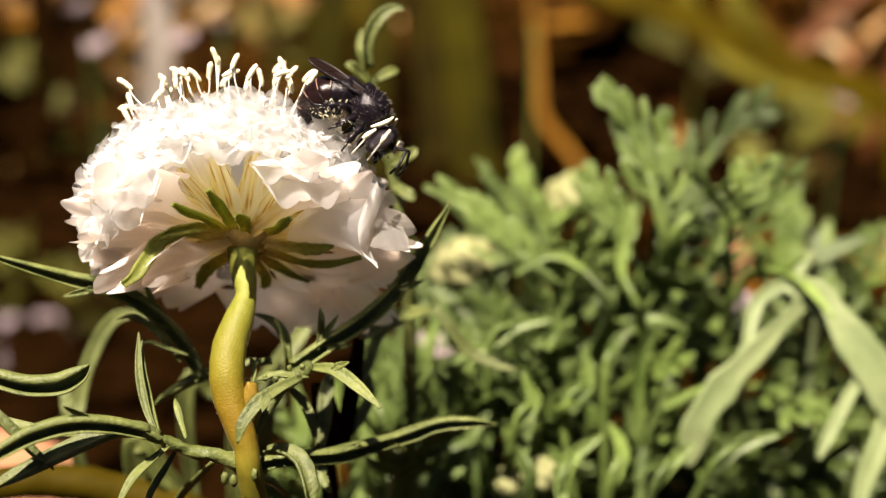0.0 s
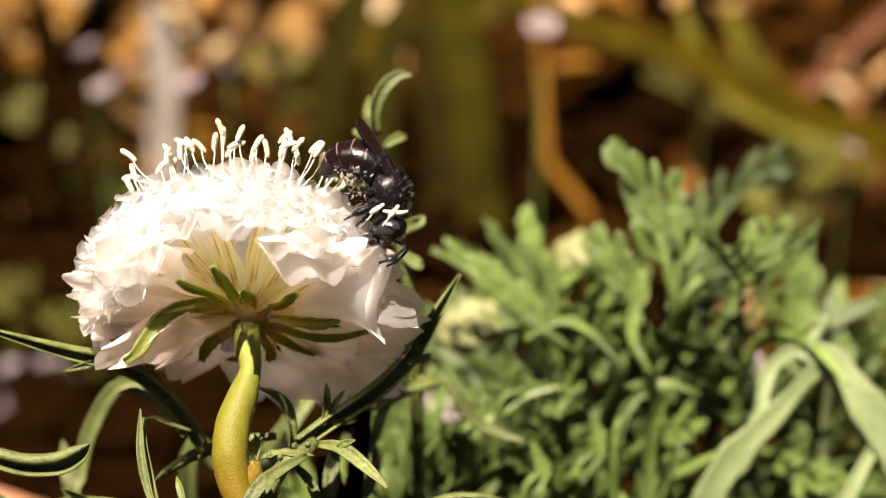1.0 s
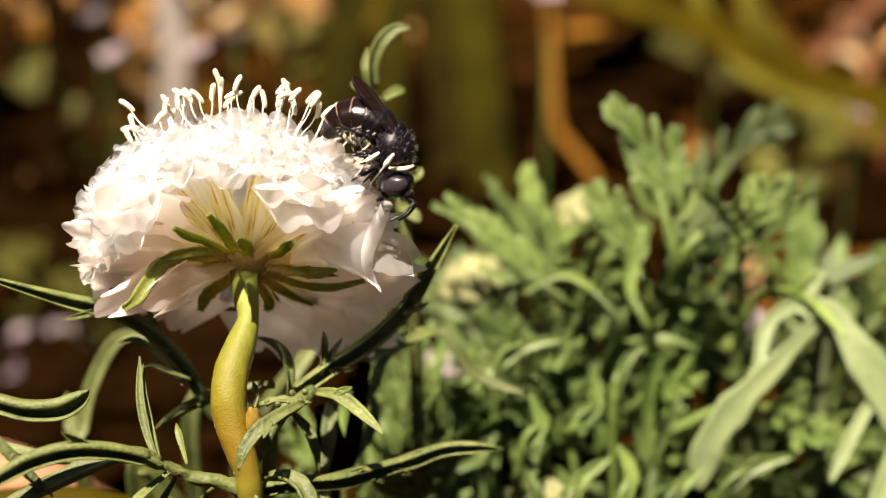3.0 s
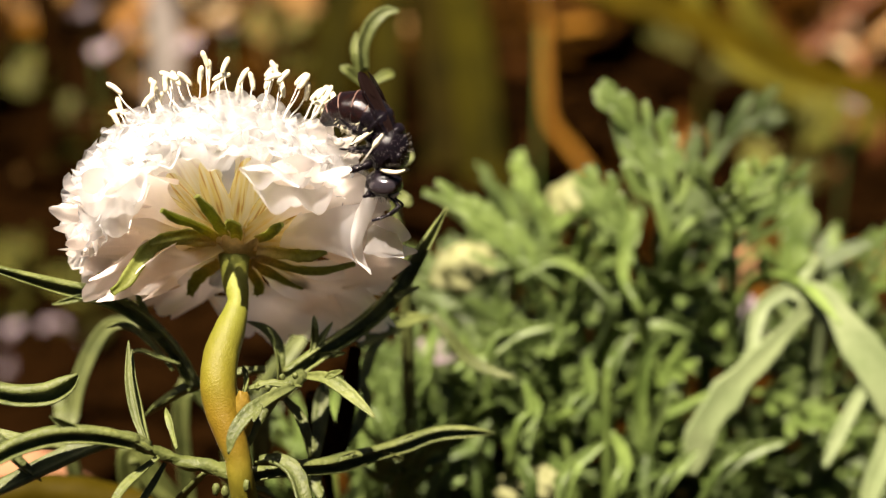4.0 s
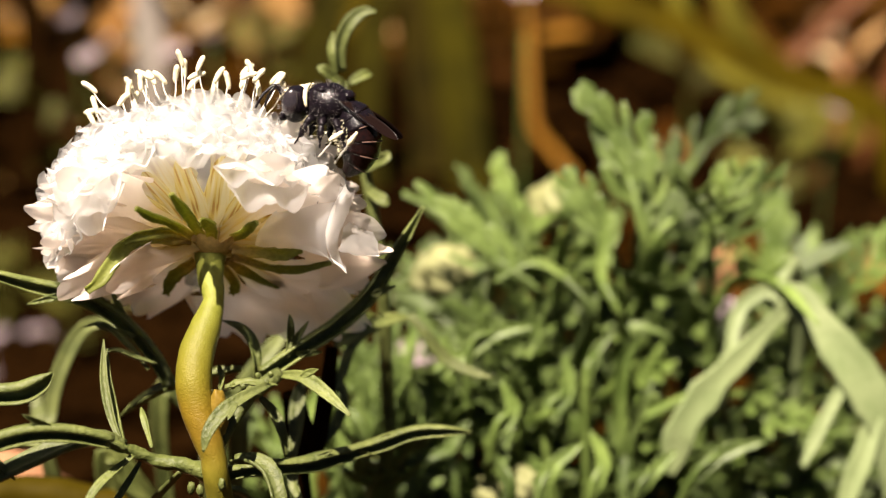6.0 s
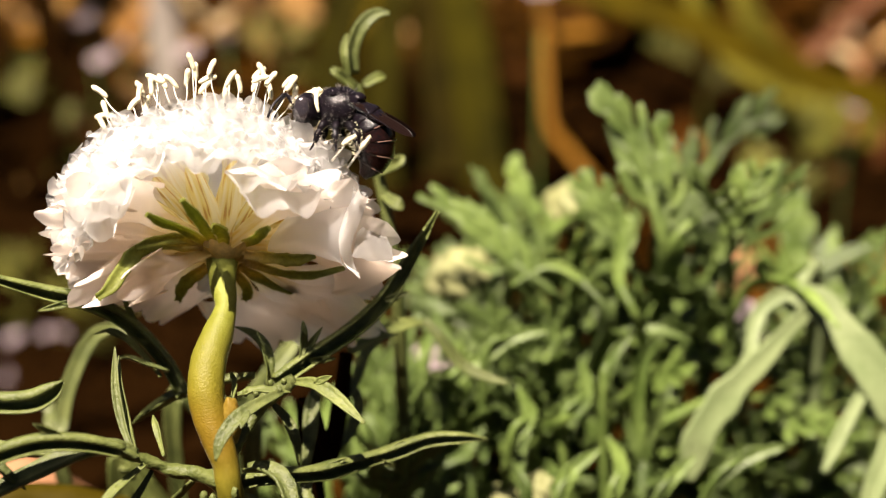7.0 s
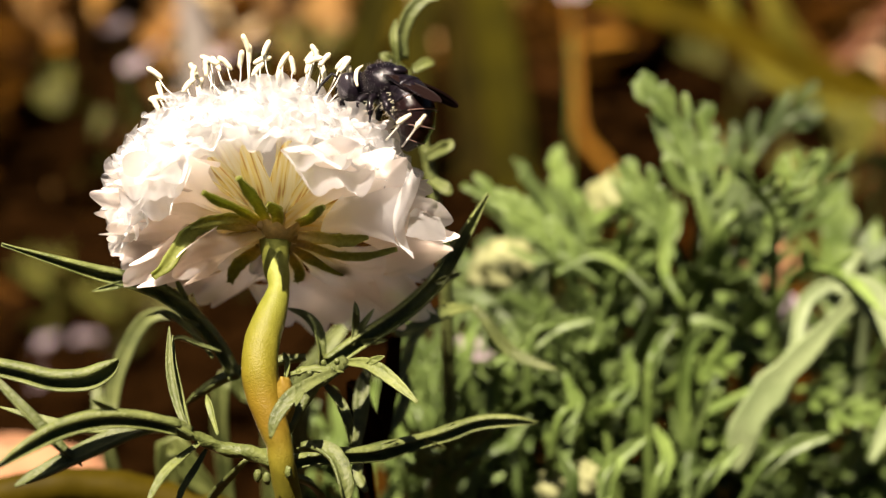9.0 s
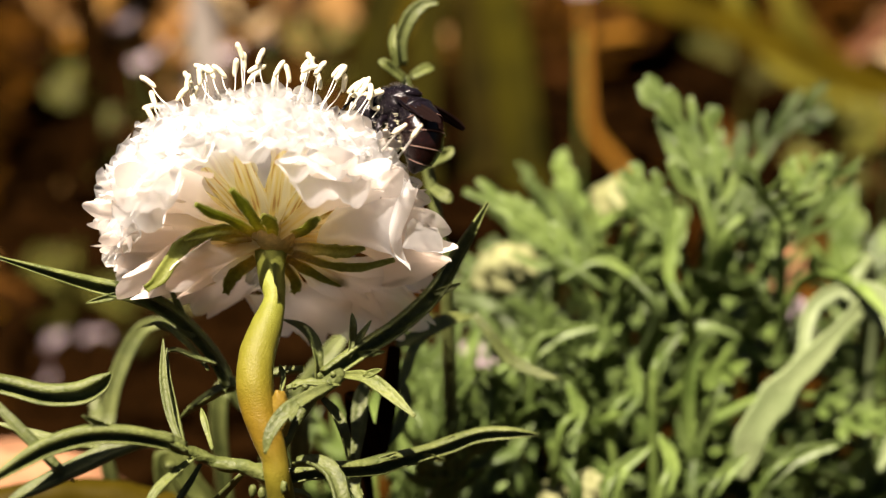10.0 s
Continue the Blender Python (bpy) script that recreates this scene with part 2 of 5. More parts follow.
def tube(points, radii, n=24, sides=12, rough=0.0, seed=0):
    """A round stalk whose radius runs through the given values."""
    path = spline(points, n)
    fr = frames_along(path, (0.3, 1, 0.2))
    rings = []
    for i, (p, (s, u, t)) in enumerate(zip(path, fr)):
        x = i / n * (len(radii) - 1)
        k = min(int(x), len(radii) - 2)
        r = radii[k] + (radii[k + 1] - radii[k]) * (x - k)
        ring = []
        for j in range(sides):
            a = 2 * math.pi * j / sides
            rr = r * (1 + rough * noise.noise(Vector((p.x * 0.7 + seed, p.y * 0.7 + math.cos(a) * 2, p.z * 0.7 + math.sin(a) * 2))))
            ring.append(p + (s * math.cos(a) + u * math.sin(a)) * rr)
        rings.append(ring)
    return sweep(path, rings)


def blade(points, width, up=(0, 0, 1), fold=0.45, thick=0.35, n=22, base=0.5, tip=0.06, wave=0.0, belly=0.45, seed=0.0, roll=0.0):
    """A thick narrow leaf with raised margins and a keel beneath, along a curve. width: half of it."""
    path = spline(points, n)
    fr = frames_along(path, up)
    rings = []
    for i, (p, (s, u, t)) in enumerate(zip(path, fr)):
        x = i / n
        rise = base + (1 - base) * min(1.0, x / belly) ** 0.8
        fall = 1.0 if x < belly else max(tip, (1 - ((x - belly) / (1 - belly)) ** 2.2)) ** 0.7
        w = width * rise * fall * (1 + wave * noise.noise(Vector((x * 7 + seed, seed, 0))))
        h = width * thick * (0.5 + 0.5 * rise) * max(fall, 0.25)
        a = roll * (x - 0.2) + wave * 0.7 * noise.noise(Vector((x * 4, seed, 3)))
        s, u = s * math.cos(a) + u * math.sin(a), u * math.cos(a) - s * math.sin(a)
        f = fold * w
        prof = [(-1.0, f), (-0.82, f + h * 0.35), (-0.45, f * 0.3 + h * 0.15), (0, -0.02 * w), (0.45, f * 0.3 + h * 0.15), (0.82, f + h * 0.35),
                (1.0, f), (0.75, f * 0.55 - h * 0.55), (0.25, -h * 0.9), (0, -h * 1.35), (-0.25, -h * 0.9), (-0.75, f * 0.55 - h * 0.55)]
        ripple = 1 + 0.5 * wave * noise.noise(Vector((x * 15, seed, 9)))
        rings.append([p + s * (q * w * ripple) + u * r for q, r in prof])
    return sweep(path, rings)


def channel(points, width, up=(0, -1, 0), n=30, base=0.75, tip=0.12, belly=0.45, deep=1.0, rim=0.14, wave=0.0, seed=0.0):
    """A narrow leaf with thick rolled margins on both sides of a deep groove; the upper margin is the broader one. width: half of it."""
    path = spline(points, n)
    rings = []
    for i, (p, (s, u, t)) in enumerate(zip(path, frames_along(path, up))):
        x = i / n
        rise = base + (1 - base) * min(1.0, x / belly) ** 0.8
        fall = 1.0 if x < belly else max(tip, 1 - ((x - belly) / (1 - belly)) ** 2.4) ** 0.7
        w = width * rise * fall * (1 + wave * noise.noise(Vector((x * 7 + seed, seed, 0))))
        w2 = w * (1 + 0.5 * wave * noise.noise(Vector((x * 16, seed, 9))))
        flip = -1 if s.z < 0 else 1
        g = deep * w
        prof = [(q, r * g) for q, r in ((-1.0, 0.1), (-0.98, 0.4), (-0.86, 0.5), (-0.74, 0.4), (-0.7, -0.3), (-0.62, -0.85), (rim - 0.08, -0.9), (rim, -0.3), (rim + 0.06, 0.5),
                                        (0.5 * rim + 0.34, 0.7), (0.2 * rim + 0.66, 0.66), (0.92, 0.45), (1.0, 0.1), (0.85, -0.5), (0.5, -1.15), (-0.4, -1.2), (-0.88, -0.5))]
        if flip < 0:
            prof = [(-a, b) for a, b in reversed(prof)]
        rings.append([p + s * (a * w2) + u * b for a, b in prof])
    return sweep(path, rings)


def oval(rx, ry, rz, u=16, v=10, at=(0, 0, 0), lump=0.0, seed=0.0):
    verts, faces = [], []
    for i in range(v + 1):
        th = math.pi * i / v
        for j in range(u):
            ph = 2 * math.pi * j / u
            d = Vector((math.sin(th) * math.cos(ph), math.sin(th) * math.sin(ph), math.cos(th)))
            k = 1 + lump * noise.noise(d * 2.2 + Vector((seed, seed * 2, 0)))
            verts.append((at[0] + d.x * rx * k, at[1] + d.y * ry * k, at[2] + d.z * rz * k))
    for i in range(v):
        for j in range(u):
            a, b = i * u + j, i * u + (j + 1) % u
            faces.append((a, b, b + u, a + u))
    return verts, faces


def smooth_step(a, b, x):
    x = min(1.0, max(0.0, (x - a) / (b - a)))
    return x * x * (3 - 2 * x)


# ---- ground ----
def build_ground():
    n = 90
    verts, faces = [], []
    for i in range(n + 1):
        for j in range(n + 1):
            a, b = (i / n * 2 - 1), (j / n * 2 - 1)
            x = math.copysign(abs(a) ** 4, a) * 60000 + a * 900
            y = math.copysign(abs(b) ** 4, b) * 60000 + b * 900 + 250
            near = math.exp(-((x / 900) ** 2 + ((y - 250) / 900) ** 2))
            z = near * (9 * noise.noise(Vector((x / 70, y / 70, 0))) + 4 * noise.noise(Vector((x / 22, y / 22, 5)))) - 6
            verts.append(tuple(far((x, y, z), 1.906)))
    for i in range(n):
        for j in range(n):
            a = i * (n + 1) + j
            faces.append((a, a + n + 1, a + n + 2, a + 1))
    ob = part("ground", (verts, faces), ground_material())
    tagged(ob, "brown mulched garden soil with fallen bits", "ground", kind="structure")


build_ground()


# ---- the white flower and its plant ----
PLANT = thing("scabious_plant", (4, 14, GROUND), "white pincushion flower on a yellow-green stalk with narrow green leaves", "flower")
BASE = Vector((4, 14, GROUND))


def plant_part(name, shape, material, label="", owner=None, base=None):
    return part(name, moved(shape, Matrix.Translation(-(base or BASE))), material, owner or PLANT, label)


STALK = [(0.2, 0.9, 100.6), (-0.1, 0.3, 99.1), (0.0, -1.3, 96.8), (0.5, -3.3, 95.0), (-0.2, -5.4, 92.8), (-1.1, -7.6, 90.4), (-1.3, -9.6, 88.0), (-0.9, -11.0, 85.5), (0.0, -12.4, 83.1), (0.9, -13.5, 80.5), (1.2, -14.0, 77.5), (1.6, -12.5, 70.9), (1.8, -6.7, 59.5)]
STALK_R = [2.2, 1.8, 1.5, 1.2, 1.75, 2.03, 2.05, 1.98, 1.72, 1.45, 1.5, 1.5, 1.7]


def build_stalk():
    ob = part("flower_stalk", tube(STALK, STALK_R, 72, 24, 0.05), PEDUNCLE, PLANT, "swollen yellow-green stalk flushed orange, finely downy")
    ob.location = -BASE * MM
    plant_part("stem", tube([(1.8, -6.6, 59.8), (9, 16, 30), (4, 14, -60), (4, 14, GROUND - 4)], [1.7, 1.9, 2.2, 2.4], 24, 10), LEAF_OLIVE)
    rng = random.Random(5)
    down = []
    axis = spline(STALK, 240)
    for _ in range(2200):
        z = rng.uniform(0.14, 0.80)
        p = axis[int(z * 240)]
        r = float(np.interp(z * 12, range(13), STALK_R))
        q = rng.uniform(0, 2 * math.pi)
        d = Vector((math.cos(q), math.sin(q), rng.uniform(-0.5, 0.3)))
        e = Vector((math.cos(q), math.sin(q) * 0.9, 0.3 * math.sin(q)))
        t = p + e * r * 0.98
        down.append(tube([t, t + d * 0.05, t + d * rng.uniform(0.07, 0.15)], [0.013, 0.01, 0.005], 2, 3))
    plant_part("down", joined(*down), HAIR_PALE, "fine pale down")
    for k, at in enumerate([(-1.2, -16.7, 78.4), (-0.2, -16.8, 78.1), (2.1, -15.7, 78.2)]):
        plant_part("lime_bud", moved(oval(0.45, 0.45, 0.8, 10, 8, lump=0.4, seed=k), Matrix.Translation(at)), LEAF, "tiny lime-green bud")
    plant_part("side_stem", tube([(0.8, -12.8, 77.2), (-2, -14, 79.5), (-5.7, -14.5, 80.8), (-8.2, -15.7, 82.9), (-10.1, -17.1, 84.6)], [1.1, 0.82, 0.72, 0.62, 0.45], 36, 12, 0.55), LEAF, "knotted pale green side stem")
    plant_part("side_stem", tube([(0, -11.8, 79.5), (2.1, -9.7, 81.6), (4.1, -7.3, 84.4), (5.9, -5.8, 85.2), (7.6, -3.5, 85.4)], [0.8, 0.8, 0.9, 1.0, 0.8], 24, 10, 0.3, 4), LEAF, "knotted green side stem")
    for k, at in enumerate([(5.7, -8, 87.7), (6.8, -9.2, 87.5), (7.2, -7.9, 87.8), (3, -9.3, 87.2), (4.3, -10.2, 87.5)]):
        plant_part("knob", moved(oval(0.34, 0.32, 0.42, 10, 8, lump=0.5, seed=k + 9), Matrix.Translation(at)), LEAF, "tiny pale green knob")
    plant_part("side_bud", moved(oval(1.15, 1.2, 3.0, 16, 12, lump=0.15), Matrix.Translation((1.5, -11.0, 84.6))), PEDUNCLE_BUD, "small yellow side bud")


build_stalk()


def narrow_leaf(points, width, teeth=(), **more):
    """A leaf of the flower's plant; teeth: share of the way, side, length."""
    width *= 0.86
    if more.get("fold", 0) >= 1.2:
        shapes = [channel(points, width * 1.25, **{k: v for k, v in more.items() if k not in ("fold", "roll", "thick")})]
    else:
        shapes = [blade(points, width, **more)]
    path = spline(points, 40)
    up = more.get("up", (0, 0, 1))
    fr = frames_along(path, up)
    for k, (share, side, length) in enumerate(teeth):
        i = int(share * 40)
        p, (s, u, t) = path[i], fr[i]
        s = s * side
        q = [p, p + (s * 0.45 + t * 0.6 + u * 0.1) * length * 0.5, p + (s * 0.55 + t * 0.95 + u * 0.2) * length]
        shapes.append(blade(q, width * 0.55, up, 0.3, 0.5, 8, seed=k + share))
    plant_part("leaf", joined(*shapes), LEAF)


def build_leaves():
    narrow_leaf([(-6.0, 0.0, 81.3), (-7.8, 2.0, 84.1), (-10.4, 3.0, 87.4), (-13.5, 3.0, 90.7), (-16.7, 1.0, 93.7), (-20.5, 0.0, 95.3), (-24.4, -1.5, 97.4), (-30.6, -3.2, 100.5)], 0.98,
                [(0.28, -1, 5), (0.36, 1, 4.5), (0.45, 1, 4.0), (0.62, -1, 4.2)], fold=1.3, n=40, base=0.8, up=(0, -0.97, 0.2), rim=0.22)
    narrow_leaf([(5.7, -3.5, 85.3), (9.2, -0.7, 86.7), (13.9, 2.4, 88.6), (18, 4.9, 91.6), (21.1, 7.9, 95.6), (24.5, 10.3, 100.8)], 1.05,
                [(0.16, -1, 4.6), (0.22, 1, 3.0), (0.6, 1, 3.0)], fold=1.3, n=30, up=(0, -0.98, 0.1), base=0.85, rim=0.45)
    narrow_leaf([(1.9, -12.7, 77.6), (6, -10.7, 77.1), (10.4, -8, 75.7), (14.3, -5.1, 75), (19, -1.9, 74.6), (23.2, 0.4, 74.8), (27.5, 1.3, 74.5), (30.4, 2.1, 73.7)], 0.95,
                [(0.3, -1, 3.0), (0.5, 1, 3.0), (0.55, -1, 2.2)], fold=1.2, wave=0.3, n=34, base=0.9, seed=2.0, up=(0, -0.98, 0.1), rim=0.45)
    narrow_leaf([(-8.1, -16.0, 83.4), (-10.4, -17.0, 85.2), (-13.7, -18.5, 85.4), (-17.9, -21.0, 84.6), (-22.2, -24.0, 83.7), (-24.6, -26.0, 83.3)], 1.45, fold=0.15, n=34, base=0.6, up=(0.05, -0.25, 0.95), seed=5.0, thick=0.75, belly=0.5)
    narrow_leaf([(-8.8, -18.8, 85.8), (-12.2, -20.1, 87.6), (-16, -21.8, 88.8), (-19.6, -23.9, 88.9), (-22.5, -26.4, 88.3), (-25.4, -29.1, 87.2)], 1.0, [(0.3, 1, 4.0)], fold=1.2, seed=3.0, up=(0, -0.97, 0.2))
    narrow_leaf([(-9.5, -18, 85), (-15, -17.2, 84.3), (-20.3, -16.3, 83.9), (-25, -15, 84.4), (-29.5, -14.3, 85.8)], 0.95, [(0.5, -1, 3.0)], fold=0.7, seed=4.0)
    narrow_leaf([(-30.1, -14.1, 91), (-26.3, -14.5, 90.3), (-22.9, -14.8, 89.5), (-19.4, -14.8, 89.6), (-17.2, -14.4, 90.4), (-15.8, -13.9, 91.4)], 1.2, fold=1.4, seed=6.0, belly=0.6, up=(0, -0.97, 0.2))
    narrow_leaf([(-27.4, -20, 92.6), (-23.8, -21.6, 89.1), (-20.8, -22.2, 85.5), (-18.6, -22.2, 83.2)], 0.9, fold=0.7, seed=6.5)
    narrow_leaf([(-8.7, -15.4, 83.5), (-10.3, -12.4, 85.2), (-11.3, -9.9, 88.2), (-11.6, -7.1, 92)], 0.62, fold=0.6, up=(0.2, -1, 0.1), seed=7.0)
    narrow_leaf([(-8.3, -15.5, 83.3), (-9.8, -11.4, 85), (-10.9, -8.9, 88), (-11.4, -6.6, 90.6)], 0.58, fold=0.6, up=(-0.4, -1, 0.1), seed=7.3)
    narrow_leaf([(-7.2, -1.2, 85.5), (-9.4, -1.8, 86.6), (-11.6, -2.3, 87.9), (-12.9, -3.3, 88.1)], 0.6, fold=0.5, seed=7.6)
    narrow_leaf([(-8.2, -1.5, 84.9), (-10.8, 0.6, 87), (-14.1, 2.5, 88.8), (-16.8, 3.3, 88.1)], 0.6, fold=0.4, seed=7.9)
    narrow_leaf([(2.5, 0.2, 83.9), (-1.8, 0.8, 82.8), (-6.9, 1, 80.9), (-10.6, 1.1, 78.6), (-13, 1.3, 76.7)], 1.25, fold=0.55, seed=8.0)
    narrow_leaf([(4.3, -1.5, 82.7), (4.5, -1.1, 85.9), (3.9, -0.1, 87.9), (2.6, 0.5, 89.3), (0.4, 1.8, 89.7)], 0.95, fold=0.6, seed=8.5, up=(0.5, -0.3, 0.8))
    narrow_leaf([(7.2, -11, 88.2), (4.9, -14.2, 88.5), (3, -16.6, 88.1), (1.6, -18.4, 86.7), (1, -19.3, 84.7)], 1.0, [(0.35, -1, 2.6)], fold=0.3, up=(-0.2, -0.8, 0.6), seed=9.0)
    narrow_leaf([(2.1, -9.4, 87), (4.3, -9.2, 87.5), (6.3, -9.2, 87.3), (8, -8.4, 86.7)], 0.9, [(0.4, 1, 2.0)], fold=0.3, wave=0.5, seed=9.3)
    narrow_leaf([(8.2, -5.3, 86.3), (10.8, -7.2, 87), (13.5, -9.7, 86.4), (16.4, -12.5, 85.1)], 0.95, [(0.3, -1, 2.4)], fold=0.3, up=(0.2, -0.8, 0.6), seed=9.6, tip=0.2)
    narrow_leaf([(5.4, -5.6, 83.4), (6.7, -5.4, 81.3), (7.7, -6.4, 79.2), (8.1, -6.8, 75.9)], 0.9, fold=0.5, up=(0.6, -0.5, 0.5), seed=10.0)
    narrow_leaf([(8.2, -0.9, 72), (8.6, 1.6, 75), (8.8, 4, 77.7), (9.5, 6, 79.8)], 1.2, fold=0.3, up=(0, -1, 0.3), seed=10.4)
    narrow_leaf([(3.2, -13.7, 80), (5.5, -14.6, 80.5), (7.3, -16, 79.9), (8.3, -17.9, 78.2), (8.6, -19.2, 75.3)], 1.5, fold=0.55, up=(0.5, -0.2, 0.8), wave=0.3, seed=11.0)
    narrow_leaf([(-7.3, -16, 82.2), (-9.1, -18.5, 81.6), (-10.5, -21, 81.1), (-11.9, -23.9, 79.4)], 0.75, fold=0.5, seed=12.0)
    narrow_leaf([(-7, -14.6, 80.5), (-8, -16.4, 79.1), (-9.2, -18.2, 77.6), (-9.9, -20.1, 75.9)], 0.6, fold=0.5, seed=12.4)
    narrow_leaf([(-5.7, -13.9, 82), (-6.6, -11.4, 82.7), (-7.3, -9.8, 83.6), (-7.8, -8.6, 84)], 0.55, fold=0.5, up=(0, -1, 0), seed=12.8)
    narrow_leaf([(1.3, -8.6, 86.2), (1.3, -7.3, 86.7), (1.1, -6, 87.1), (0.9, -5.7, 87.9)], 0.5, fold=0.5, up=(0.4, -1, 0), seed=13.2)
    narrow_leaf([(8.3, -1.8, 86.6), (8.7, -1, 88.5), (8.9, -1.1, 90.5), (8.8, -0.5, 91.7)], 0.55, fold=0.4, up=(0.4, -1, 0), seed=13.4)
    narrow_leaf([(-3.5, -9.9, 76.3), (-6.3, -8.4, 72.5), (-8.6, -6.8, 68.9), (-10.6, -5.8, 63.9)], 1.2, fold=0.3, seed=14.0)
    narrow_leaf([(0, -11.8, 74.8), (2.3, -9.3, 73.1), (4.1, -8.2, 70.7), (5, -6.3, 65.2)], 1.1, fold=0.3, seed=14.6)
    narrow_leaf([(9.7, -6.5, 69.5), (8.5, -3.8, 70.6), (8.7, -1.1, 71.7)], 0.9, fold=0.3, up=(0, -1, 0.2), seed=15.0)


build_leaves()

# the head's frame: z along its axis, y to its far side
TILT = radians(30 + 25)
HEAD = Matrix(((1, 0, 0), (0, math.cos(TILT), math.sin(TILT)), (0, -math.sin(TILT), math.cos(TILT)))).to_4x4()
HEAD.translation = (Vector((0.2, 0.5, 100.5)) - BASE) * MM
HEAD_MM = HEAD.copy()
HEAD_MM.translation = Vector((0.2, 0.5, 100.5)) - BASE


def petal(length, half, seed, cup=0.5, ruffle=1.0, lobes=3, droop=0.0, tube_half=1.0, opens=(0.32, 0.78), bend=0.0):
    """A floret with a narrow tube that opens into a lobed, ruffled limb, along +y with its face to +z."""
    nu, nv = 22, 24
    knee = length * 0.45
    verts, faces = [], []
    for i in range(nu + 1):
        u = i / nu
        open_ = smooth_step(*opens, u)
        w = tube_half * (0.55 + 0.45 * smooth_step(0, 0.3, u)) + (half - tube_half) * open_
        for j in range(nv + 1):
            v = j / nv * 2 - 1
            lobe = ((v + 1) / 2 * lobes) % 1 * 2 - 1
            edge = 1 - 0.1 * abs(lobe) ** 2.5 - 0.3 * abs(v) ** 3 + 0.03 * noise.noise(Vector((v * 3, seed, 4)))
            y = length * (u + (edge - 1) * smooth_step(0.5, 1.0, u))
            x = v * w * (1 + 0.06 * noise.noise(Vector((u * 6, seed, v))))
            z = (1 - open_) * (0.9 * tube_half * (1 - v * v)) * -1 + cup * open_ * v * v * half * 0.35
            wave = noise.noise(Vector((v * 1.7 + seed, u * 1.6, seed * 2))) * 1.5 + 0.32 * noise.noise(Vector((v * 4.5, u * 4, seed)))
            z += ruffle * open_ * u * wave
            z -= droop * u * u * length * 0.25
            x += 0.35 * ruffle * open_ * noise.noise(Vector((v * 2, u * 3, seed + 9)))
            if bend and y > knee:
                over = y - knee
                turn = radians(bend) * min(1.0, over / (0.45 * length))
                mean = turn * (1 - 0.5 * min(1.0, 0.45 * length / max(over, 1e-3))) if over > 0.45 * length else turn * 0.5
                y, z = knee + over * math.cos(mean) + z * math.sin(turn), z * math.cos(turn) - over * math.sin(mean)
            verts.append((x, y, z))
    for i in range(nu):
        for j in range(nv):
            a = i * (nv + 1) + j
            faces.append((a, a + 1, a + nv + 2, a + nv + 1))
    return verts, faces


def small_floret(seed):
    """A crinkled five-lobed cup that opens to +z."""
    n, rings = 30, 6
    verts, faces = [], []
    for i in range(rings + 1):
        u = i / rings
        for j in range(n):
            a = 2 * math.pi * j / n
            lobe = 0.5 + 0.5 * math.cos(5 * a + seed)
            r = 0.45 + 2.35 * smooth_step(0.25, 1.0, u) * (0.62 + 0.42 * lobe ** 0.7)
            d = Vector((math.cos(a), math.sin(a), 0))
            crinkle = noise.noise(Vector((d.x * 1.6 + seed, d.y * 1.6, u * 2))) * 0.9 * u + noise.noise(Vector((d.x * 5 + seed, d.y * 5, u))) * 0.4 * u
            r *= 1 + 0.3 * noise.noise(Vector((d.x * 2, d.y * 2, seed)))
            z = 3.4 * u ** 0.7 + crinkle * 0.7 - (0.9 * smooth_step(0.7, 1.0, u) * lobe)
            verts.append((d.x * r, d.y * r, z - 2.6))
    for i in range(rings):
        for j in range(n):
            a, b = i * n + j, i * n + (j + 1) % n
            faces.append((a, b, b + n, a + n))
    return verts, faces


DOME = Vector((16.5, 15.7, 11.3))
DOME_AT = Vector((-1.8, 0, 3.2))


def on_dome(d, out=0.0):
    """The place on the dome with the outward direction d, and its turn."""
    d = Vector(d).normalized()
    r = Vector((d.x * DOME.x ** 2, d.y * DOME.y ** 2, d.z * DOME.z ** 2)) / math.sqrt((d.x * DOME.x) ** 2 + (d.y * DOME.y) ** 2 + (d.z * DOME.z) ** 2)
    return DOME_AT + r + d * out, d


